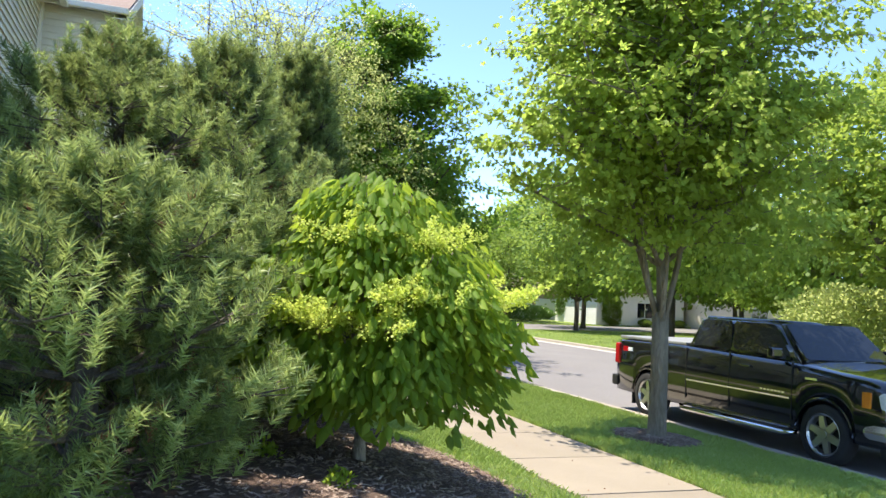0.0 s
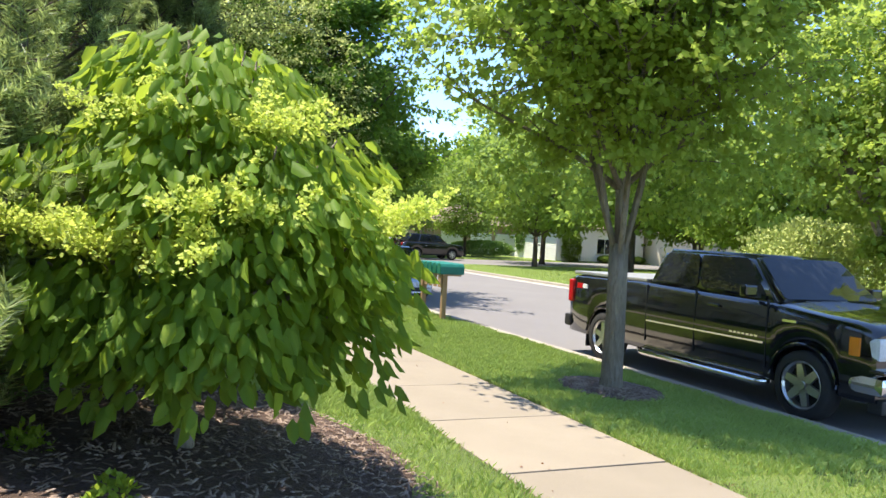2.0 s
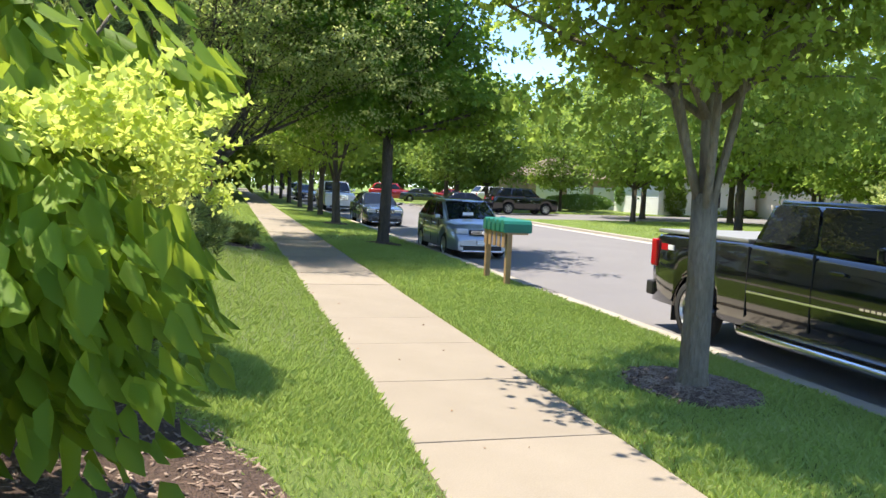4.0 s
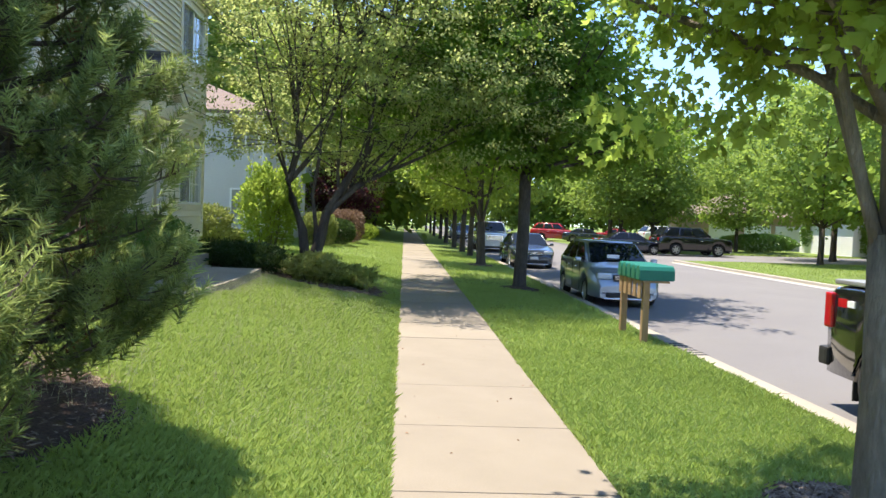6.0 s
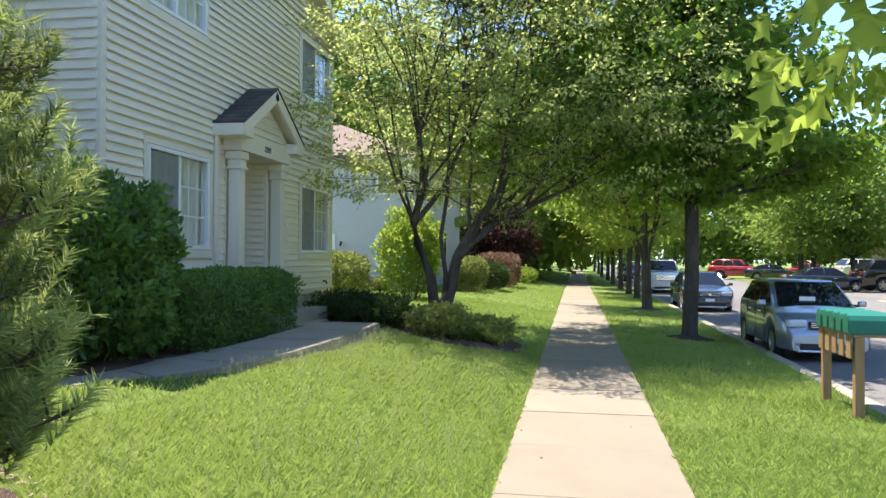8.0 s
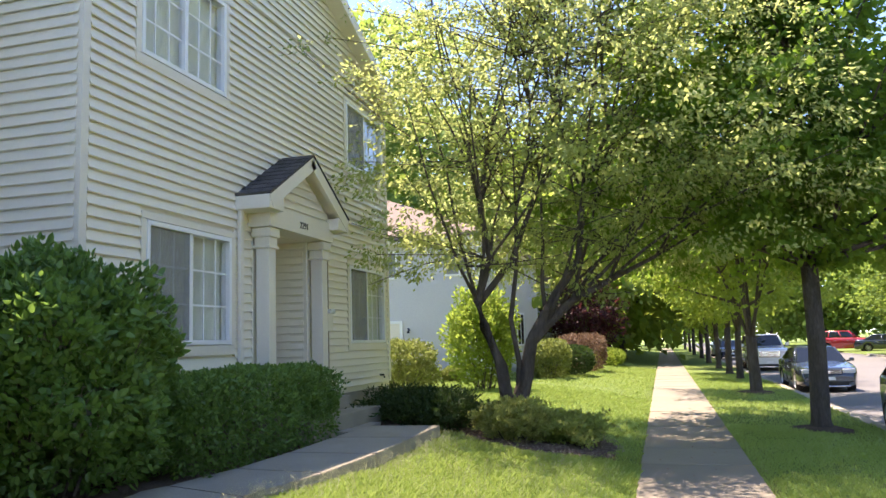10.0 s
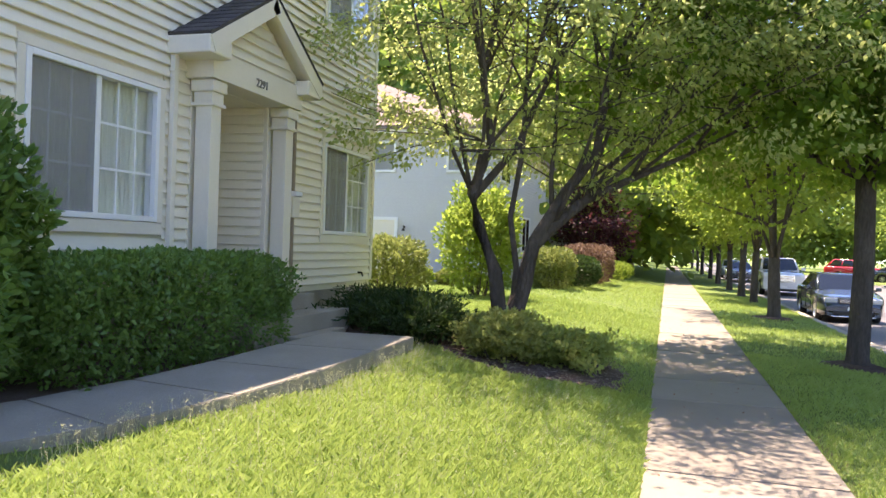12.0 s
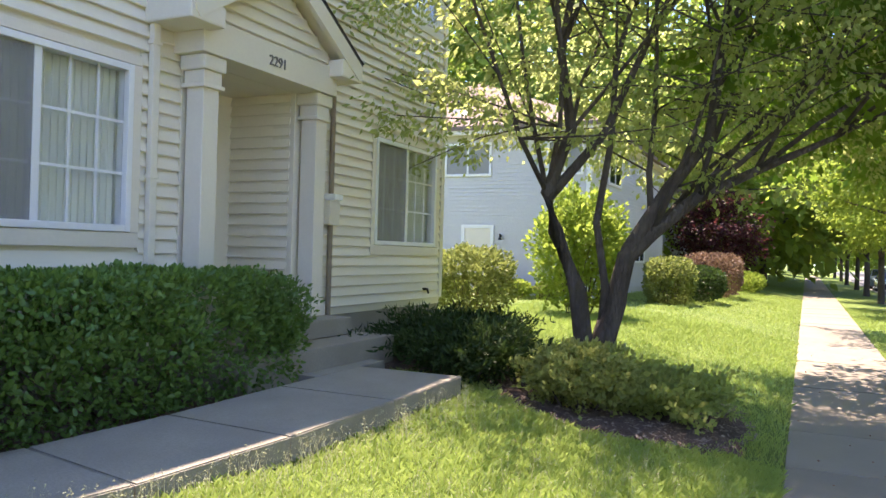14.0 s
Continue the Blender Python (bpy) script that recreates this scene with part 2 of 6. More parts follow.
M["iron"] = surface("cast_iron", (0.03, 0.03, 0.03), (0.05, 0.045, 0.04), 6, (0.02, 0.02, 0.02), 90, 0.7, 0.3, 0.003, metal=0.5)
M["stone"] = surface("step_concrete", (0.29, 0.255, 0.20), (0.35, 0.31, 0.245), 1.6, (0.20, 0.18, 0.145), 70, 0.85, 0.35, 0.005)
M["grey_metal"] = surface("grey_metal", (0.35, 0.35, 0.34), (0.42, 0.42, 0.41), 5, (0.3, 0.3, 0.3), 60, 0.4, 0.05, metal=0.4)
M["conduit"] = surface("weathered_conduit", (0.26, 0.20, 0.14), (0.32, 0.25, 0.18), 4, (0.2, 0.15, 0.1), 60, 0.6, 0.1)
M["brick"] = surface("tan_brick", (0.42, 0.30, 0.22), (0.48, 0.35, 0.27), 2, (0.34, 0.24, 0.18), 40, 0.9, 0.4)
M["line"] = surface("road_line", (0.62, 0.61, 0.58), (0.68, 0.67, 0.64), 2, (0.4, 0.4, 0.38), 70, 0.85, 0.1)

# ---------------------------------------------------------------- building helpers
def thing(name, loc, label, category, group="", kind=""):
    ob = new(name)
    ob.matrix_basis = Matrix.Translation(loc)
    ob.empty_display_size = 0.2
    return tagged(ob, label, category, group, kind)


def under(ob, parent):
    if parent is not None:
        ob.parent = parent
        ob.matrix_parent_inverse = parent.matrix_basis.inverted() if parent.parent is None else Matrix()
    return ob


def part(name, bm, material, parent=None, label="", smooth=False):
    me = bpy.data.meshes.new(name)
    bmesh.ops.recalc_face_normals(bm, faces=bm.faces)
    bm.to_mesh(me)
    bm.free()
    me.materials.append(M[material])
    if smooth:
        me.shade_smooth()
    return tagged(under(new(name, me), parent), label)


def raw(name, verts, faces, material, parent=None, label="", kind="", smooth=False):
    """A mesh object from arrays of corners (n, 3) and faces (m, 3 or 4)."""
    me = bpy.data.meshes.new(name)
    verts, faces = np.asarray(verts, np.float32), np.asarray(faces, np.int32)
    k = faces.shape[1]
    me.vertices.add(len(verts))
    me.vertices.foreach_set("co", verts.ravel())
    me.loops.add(faces.size)
    me.loops.foreach_set("vertex_index", faces.ravel())
    me.polygons.add(len(faces))
    me.polygons.foreach_set("loop_start", np.arange(0, faces.size, k, dtype=np.int32))
    me.update(calc_edges=True)
    me.materials.append(M[material])
    if smooth:
        me.shade_smooth()
    return tagged(under(new(name, me), parent), label, kind=kind)


def box(bm, x0, y0, z0, x1, y1, z1, bevel=0.0):
    vs = [bm.verts.new((x, y, z)) for x in (x0, x1) for y in (y0, y1) for z in (z0, z1)]
    fs = [bm.faces.new([vs[i] for i in f]) for f in ((0, 1, 3, 2), (4, 6, 7, 5), (0, 4, 5, 1), (2, 3, 7, 6), (0, 2, 6, 4), (1, 5, 7, 3))]
    if bevel:
        es = list({e for f in fs for e in f.edges})
        bmesh.ops.bevel(bm, geom=es, offset=bevel, segments=2, affect="EDGES", profile=0.6)
    return bm


def boxm(*args, bevel=0.0):
    return box(bmesh.new(), *args, bevel=bevel)


def tube(bm, pts, radii, seg=8, cap=True):
    rings = []
    for i, p in enumerate(pts):
        p = Vector(p)
        a = Vector(pts[max(i - 1, 0)])
        b = Vector(pts[min(i + 1, len(pts) - 1)])
        d = (b - a).normalized()
        u = d.orthogonal() if abs(d.z) > 0.95 else d.cross(Vector((0, 0, 1)))
        if abs(d.z) > 0.95:
            u = Vector((1, 0, 0)) - d * d.x
        u.normalize()
        v = d.cross(u)
        rings.append([bm.verts.new(p + radii[i] * (math.cos(k * math.tau / seg) * u + math.sin(k * math.tau / seg) * v)) for k in range(seg)])
    for r0, r1 in zip(rings, rings[1:]):
        for k in range(seg):
            bm.faces.new((r0[k], r0[(k + 1) % seg], r1[(k + 1) % seg], r1[k]))
    if cap:
        bm.faces.new(rings[0][::-1])
        bm.faces.new(rings[-1])
    return bm


def prism(bm, poly, axis, a, b):
    """A flat outline pushed from a to b along an axis; the outline's two numbers are the other two axes, in order."""
    def at(p, v):
        c = list(p)
        c.insert(axis, v)
        return c
    lo = [bm.verts.new(at(p, a)) for p in poly]
    hi = [bm.verts.new(at(p, b)) for p in poly]
    bm.faces.new(lo[::-1])
    bm.faces.new(hi)
    n = len(poly)
    for i in range(n):
        bm.faces.new((lo[i], lo[(i + 1) % n], hi[(i + 1) % n], hi[i]))
    return bm


def sstep(a, b, x):
    t = min(1.0, max(0.0, (x - a) / (b - a)))
    return t * t * (3 - 2 * t)


HW = 0.722  # half the sidewalk's width
ROAD = -0.22


def ground_z(x, y):
    if x < -HW:
        d = -HW - x
        base = (0.22 - 0.035 * sstep(8, 13, y)) * (d - 0.30 * math.log1p(math.exp(min(30.0, (d - 2.5) / 0.30)))) + 0.03 * max(0.0, min(d, 8) - 2.6)
        rise = 0.3 + 0.7 * sstep(-1.0, 4.5, y)
        fade = 1 - 0.3 * sstep(30, 60, y)
        return base * rise * fade * (0.75 + 0.25 * sstep(0, 0.5, d)) - 0.01
    if x < HW:
        return -0.01
    if x < 3.45:
        return -0.01 - 0.085 * (x - HW) / (3.45 - HW)
    if x < 14.6:
        return -0.10
    return -0.10 + 0.012 * min(60, x - 14.6)

# ---------------------------------------------------------------- ground, road, kerbs, sidewalk
def lines(spec):
    out = []
    for a, b, n in spec:
        out += list(np.linspace(a, b, n, endpoint=False))
    return out + [spec[-1][1]]


def sheet(name, xs, ys, zf, material, label, category):
    vs = [(x, y, zf(x, y)) for x in xs for y in ys]
    ny = len(ys)
    fs = [(i * ny + j, (i + 1) * ny + j, (i + 1) * ny + j + 1, i * ny + j + 1) for i in range(len(xs) - 1) for j in range(ny - 1)]
    return tagged(raw(name, vs, fs, material, smooth=True), label, category, kind="structure")


def sheet_z(x, y):
    if -HW + 0.02 < x < HW - 0.02:
        return -0.12
    if 3.44 < x < 14.62:
        return -0.5
    if x > 14.5 and 46 < y < 58:
        return -0.5
    return ground_z(x, y) + 0.02 * noise.noise((x * 0.6, y * 0.6, 0)) * (1 if abs(x) > HW + 0.15 else 0)


XS = lines([(-420, -30, 12), (-30, -8, 14), (-8, -HW + 0.01, 26), (-HW + 0.01, -HW + 0.03, 1), (-HW + 0.03, HW - 0.03, 2), (HW - 0.03, HW - 0.01, 1), (HW - 0.01, 3.43, 9), (3.43, 3.45, 1), (3.45, 14.61, 3), (14.61, 14.64, 1), (14.64, 30, 12), (30, 420, 14)])
YS = lines([(-420, -10, 12), (-10, 30, 110), (30, 45.98, 20), (45.98, 46.02, 1), (46.02, 57.98, 8), (57.98, 58.02, 1), (58.02, 80, 12), (80, 420, 14)])
sheet("ground", XS, YS, sheet_z, "lawn", "mown green lawn sloping gently up to the houses", "lawn")
sheet("road", lines([(3.7, 14.45, 12)]), lines([(-90, 200, 60)]), lambda x, y: ROAD + 0.04 * (1 - ((x - 9) / 5.4) ** 2), "asphalt", "grey asphalt residential street with parked cars", "road")
sheet("road_side", lines([(14.2, 70, 12)]), lines([(46.2, 57.8, 6)]), lambda x, y: ROAD + 0.012 + 0.012 * min(60, max(0, x - 14.6)), "asphalt", "grey asphalt side street leading to garages", "road")
sheet("road_lot", lines([(14.2, 60, 8)]), lines([(74, 104, 6)]), lambda x, y: ROAD + 0.03 + 0.012 * min(60, max(0, x - 14.6)), "asphalt", "grey asphalt parking lot beyond the street", "road")


def kerb(name, side, y0, y1, label):
    """Kerb and gutter along y; side 1: the road lies at greater x."""
    e = 3.42 if side > 0 else 14.64
    prof = [(0, -0.45), (0, -0.093), (0.03, -0.085), (0.22, -0.088), (0.245, -0.10), (0.262, -0.195), (0.48, -0.214), (0.48, -0.45)]
    root = thing(name, (e, y0, ROAD), label, "kerb", kind="structure")
    y, n = y0, 0
    while y < y1:
        yn = min(y1, y + (3.0 if y < 40 else 12.0))
        part("kerb_block", prism(bmesh.new(), [(e + side * px, pz) for px, pz in prof], 1, y + 0.006, yn - 0.006), "kerb", root)
        y = yn
    return root


kerb("kerb_near", 1, -30, 160, "pale concrete kerb and gutter along the parkway grass")
kerb("kerb_far", -1, -30, 46, "pale concrete kerb across the street")
kerb("kerb_far_north", -1, 58, 73, "pale concrete kerb beyond the side street")
part("road_line", boxm(14.0, -10, ROAD - 0.02, 14.1, 45, ROAD + 0.017), "line", tagged(thing("road_marking", (14, 0, ROAD), "worn white edge line on the asphalt", "road marking", kind="structure")))

walkway = thing("sidewalk", (0, 0, 0), "straight pale concrete sidewalk of square slabs", "sidewalk", kind="structure")
rng = random.Random(4)
slab = bmesh.new()
box(slab, -HW, 0.007, -0.11, HW, 1.523, 0.0, bevel=0.008)
slab_me = bpy.data.meshes.new("slab")
slab.to_mesh(slab_me)
slab.free()
slab_me.materials.append(M["concrete"])
for k in range(-12, 75):
    ob = under(new("slab", slab_me), walkway)
    ob.matrix_basis = pose(0, 6.95 + 1.53 * k, rng.uniform(-0.004, 0.004), rng.uniform(-0.1, 0.1), rng.uniform(-0.1, 0.1), 0)

# the entry path that curves to the steps
PATH_MID = [(-3.86, 18.35, 0.615), (-3.84, 17.1, 0.61), (-3.86, 15.9, 0.59), (-3.97, 14.9, 0.565), (-4.20, 14.0, 0.54), (-4.62, 13.2, 0.515), (-5.3, 12.5, 0.50), (-6.3, 11.9, 0.50), (-7.5, 11.6, 0.50)]
entry = thing("entry_path", (-3.9, 16, 0.5), "curving concrete entry path beside the clipped hedge", "path", kind="structure")


def cross(i):
    a, b = Vector(PATH_MID[max(0, i - 1)]), Vector(PATH_MID[min(len(PATH_MID) - 1, i + 1)])
    d = (b - a).normalized()
    s = Vector((-d.y, d.x, 0)).normalized() * 0.52
    return Vector(PATH_MID[i]) + s, Vector(PATH_MID[i]) - s


for i in range(len(PATH_MID) - 1):
    (l0, r0), (l1, r1) = cross(i), cross(i + 1)
    gap = (l1 - l0).normalized() * 0.005
    bm = bmesh.new()
    top = [bm.verts.new(p) for p in (l0 + gap, r0 + gap, r1 - gap, l1 - gap)]
    low = [bm.verts.new(v.co - Vector((0, 0, 0.16))) for v in top]
    bm.faces.new(top)
    bm.faces.new(low[::-1])
    for k in range(4):
        bm.faces.new((top[k], low[k], low[(k + 1) % 4], top[(k + 1) % 4]))
    bmesh.ops.bevel(bm, geom=[e for e in bm.edges if e.verts[0] in top and e.verts[1] in top], offset=0.008, segments=2, affect="EDGES")
    part("path_slab", bm, "stone", entry)
part("path_slab", boxm(-4.56, 17.62, 0.46, -4.385, 18.83, 0.612, bevel=0.008), "stone", entry)

# mulch beds
def bed(cx, cy, rx, ry, lift, label, seed, turn=0.0):
    r = random.Random(seed)
    n, rings = 40, 7
    vs, fs = [], []
    for j in range(rings + 1):
        for k in range(n):
            a = k * math.tau / n
            w = 1 + 0.10 * math.sin(3 * a + seed) + 0.05 * math.sin(7 * a + 2 * seed)
            q = j / rings
            x, y = q * rx * w * math.cos(a), q * ry * w * math.sin(a)
            x, y = cx + x * math.cos(turn) - y * math.sin(turn), cy + x * math.sin(turn) + y * math.cos(turn)
            vs.append((x, y, ground_z(x, y) + (lift * (1 - q ** 2) + 0.02 if q < 0.97 else -0.05) + r.uniform(-0.008, 0.008)))
    for j in range(rings):
        for k in range(n):
            fs.append((j * n + k, (j + 1) * n + k, (j + 1) * n + (k + 1) % n, j * n + (k + 1) % n))
    return tagged(raw("mulch_bed", vs, fs, "mulch", smooth=True), label, "mulch bed", kind="structure")


BEDS = [(-3.2, 4.9, 1.75, 2.6, 0.04), (-4.0, 8.3, 1.75, 1.8, 0.05), (2.15, 8.2, 0.62, 0.75, 0.05), (-2.3, 20.0, 1.35, 1.85, 0.05), (2.35, 23.6, 0.6, 0.7, 0.05), (2.3, 33.2, 0.6, 0.7, 0.05), (-5.1, 15.6, 0.75, 2.7, 0.03), (-4.4, 20.3, 1.1, 1.5, 0.04)]
for k, (cx, cy, rx, ry, lift) in enumerate(BEDS):
    bed(cx, cy, rx, ry, lift, "dark bark mulch bed around the planting", k)

# ---------------------------------------------------------------- the near house
WX = -5.54  # plane of the street wall
Y0, Y1 = 13.95, 22.45
BASE, EAVE = 1.04, 6.5
PEAK_Y, PITCH = (Y0 + Y1) / 2, 0.43
OPEN = [(14.93, 16.60, 1.80, 3.14), (20.45, 22.18, 1.78, 3.14), (14.80, 16.47, 4.94, 6.20), (20.40, 22.20, 4.92, 6.10)]
RECESS = (17.22, 18.74, 0.95, 3.34)


def cells(bm, x0, x1, y0, y1, z0, z1, holes):
    ys = sorted({y0, y1, *[v for h in holes for v in h[:2]]})
    zs = sorted({z0, z1, *[v for h in holes for v in h[2:]]})
    for a, b in zip(ys, ys[1:]):
        for c, d in zip(zs, zs[1:]):
            if not any(h[0] <= a and b <= h[1] and h[2] <= c and d <= h[3] for h in holes):
                box(bm, x0, a, c, x1, b, d)
    bmesh.ops.remove_doubles(bm, verts=bm.verts, dist=0.0005)
    return bm


house = thing("townhouse", (WX - 3, PEAK_Y, 0.7), "beige vinyl-sided two-storey townhouse with a small gabled porch", "house")
wall = part("wall", cells(bmesh.new(), WX - 0.25, WX - 0.012, Y0, Y1, BASE - 0.02, EAVE, OPEN + [RECESS]), "siding", house, "beige vinyl-sided wall")
foot = part("foundation", boxm(WX - 0.25, Y0, 0.2, WX - 0.02, RECESS[0], BASE - 0.022), "stone", house, "grey concrete foundation")
part("foundation", boxm(WX - 0.25, RECESS[1], 0.2, WX - 0.02, Y1, BASE - 0.022), "stone", house)
bm = prism(bmesh.new(), [(Y0, EAVE + 0.001), (Y1, EAVE + 0.001), (PEAK_Y, EAVE + PITCH * (Y1 - PEAK_Y))], 0, WX - 0.25, WX - 0.012)
part("gable_wall", bm, "siding", house)
part("north_wall", boxm(WX - 8, Y1 - 0.25, 0.3, WX - 0.26, Y1 - 0.02, EAVE), "siding", house)
# the street wall's return and the set-back wing to the south
part("return_wall", boxm(WX - 1.2, Y0 + 0.02, 0.3, WX - 0.26, Y0 + 0.25, EAVE), "siding", house)
part("wing_wall", boxm(WX - 1.4, 4.0, 0.3, WX - 1.15, Y0 + 0.24, EAVE), "siding", house)
part("back_wall", boxm(WX - 8.2, 4.0, 0.3, WX - 8.0, Y1, EAVE), "siding", house)
part("south_wall", boxm(WX - 8.0, 4.0, 0.3, WX - 1.41, 4.25, EAVE), "siding", house)


def boards(parent, along, plane, out, a0, a1, z0, z1, holes, step=0.118, clip=None, joined=False):
    """Lapped boards on a wall. along: 1 for walls along y, 0 along x; out: the way that they face."""
    bmj = bmesh.new() if joined else None
    z = z0
    while z < z1 - 0.01:
        zt = min(z + step, z1)
        cut = sorted([(h[0], h[1]) for h in holes if h[2] < zt - 0.03 and h[3] > z + 0.03])
        lo, hi = (a0, a1) if clip is None else clip(zt)
        segs, a = [], lo
        for c, d in cut:
            if c > a:
                segs.append((a, c))
            a = max(a, d)
        if a < hi:
            segs.append((a, hi))
        for a, b in segs:
            if b - a < 0.03:
                continue
            prof = [(plane - out * 0.01, z + 0.030), (plane + out * 0.024, z + 0.022), (plane + out * 0.029, z), (plane + out * 0.034, z + 0.010), (plane + out * 0.002, zt + 0.010), (plane - out * 0.01, zt + 0.010)]
            bm = bmj or bmesh.new()
            if along == 1:
                prism(bm, prof, 1, a, b)
            else:
                prism(bm, [(p[0], p[1]) for p in prof], 0, a, b)
            if not joined:
                part("siding_board", bm, "siding", parent)
        z = zt
    return bmj


TRIM_W = 0.09
holes = [(h[0] - TRIM_W, h[1] + TRIM_W, h[2] - 0.13, h[3] + TRIM_W) for h in OPEN] + [(RECESS[0] - 0.1, RECESS[1] + 0.1, RECESS[2], RECESS[3] + 0.15)]
boards(wall, 1, WX, 1, Y0 + 0.1, Y1 - 0.1, BASE, EAVE, holes)
boards(wall, 1, WX, 1, Y0, Y1, EAVE, EAVE + 1.75, [], clip=lambda z: (PEAK_Y - (Y1 - PEAK_Y) + (z - EAVE) / PITCH, Y1 - (z - EAVE) / PITCH))
bmj = boards(None, 0, Y0, -1, WX - 1.15, WX - 0.02, 0.9, EAVE, [], joined=True)
part("return_siding", bmj, "siding", house)
bmj = boards(None, 1, WX - 1.15, 1, 4.0, Y0 - 0.02, 0.9, EAVE, [], joined=True)
part("wing_siding", bmj, "siding", house)
bmj = boards(None, 0, Y1, 1, WX - 8, WX - 0.02, 1.0, EAVE, [], joined=True)
part("north_siding", bmj, "siding", house)
for y in (Y0 - 0.012, Y1 - 0.09):
    part("corner_trim", boxm(WX - 0.1, y, BASE, WX + 0.034, y + 0.102, EAVE, bevel=0.006), "trim", house)

# roofs with overhang, fascia and soffit
OV = 0.28


def roof_slab(bm, p, thick):
    n = (p[1] - p[0]).cross(p[2] - p[0]).normalized()
    if n.z < 0:
        n = -n
    top = [bm.verts.new(q) for q in p]
    low = [bm.verts.new(q - n * thick) for q in p]
    bm.faces.new(top)
    bm.faces.new(low[::-1])
    for k in range(4):
        bm.faces.new((top[k], low[k], low[(k + 1) % 4], top[(k + 1) % 4]))


zr = EAVE + PITCH * (Y1 - PEAK_Y) + 0.16
roof = None
for s in (-1, 1):
    ye = PEAK_Y + s * (Y1 - PEAK_Y + OV)
    ze = zr - PITCH * (Y1 - PEAK_Y + OV)
    bm = bmesh.new()
    roof_slab(bm, [Vector((WX + OV, ye, ze)), Vector((WX - 8.4, ye, ze)), Vector((WX - 8.4, PEAK_Y, zr)), Vector((WX + OV, PEAK_Y, zr))], 0.05)
    r = part("roof", bm, "shingle_tan", house, "tan shingle roof")
    bm = bmesh.new()
    roof_slab(bm, [Vector((WX + OV + 0.02, ye + 0.02 * s, ze - 0.055)), Vector((WX + OV - 0.03, ye + 0.02 * s, ze - 0.055)), Vector((WX + OV - 0.03, PEAK_Y, zr - 0.06)), Vector((WX + OV + 0.02, PEAK_Y, zr - 0.06))], 0.2)
    part("fascia", bm, "trim", house, "beige fascia board")
    bm = bmesh.new()
    roof_slab(bm, [Vector((WX + OV - 0.035, ye, ze - 0.20)), Vector((WX, ye, ze - 0.20)), Vector((WX, PEAK_Y, zr - 0.21)), Vector((WX + OV - 0.035, PEAK_Y, zr - 0.21))], 0.02)
    part("soffit", bm, "trim", house)
    part("gutter", boxm(WX - 8.3, min(ye, ye + 0.1 * s), ze - 0.14, WX + OV, max(ye, ye + 0.1 * s), ze - 0.03, bevel=0.02), "trim", house)
bm = bmesh.new()
roof_slab(bm, [Vector((WX - 0.75, 3.6, EAVE)), Vector((WX - 0.75, Y0 - 0.3, EAVE)), Vector((WX - 4.6, Y0 - 0.3, EAVE + 1.6)), Vector((WX - 4.6, 3.6, EAVE + 1.6))], 0.06)
part("roof", bm, "shingle_tan", house)
bm = bmesh.new()
roof_slab(bm, [Vector((WX - 8.5, 3.6, EAVE)), Vector((WX - 8.5, Y0 - 0.3, EAVE)), Vector((WX - 4.6, Y0 - 0.3, EAVE + 1.6)), Vector((WX - 4.6, 3.6, EAVE + 1.6))], 0.06)
part("roof", bm, "shingle_tan", house)
part("gutter", boxm(WX - 0.8, 3.6, EAVE - 0.13, WX - 0.68, Y0 - 0.3, EAVE - 0.02, bevel=0.02), "trim", house)


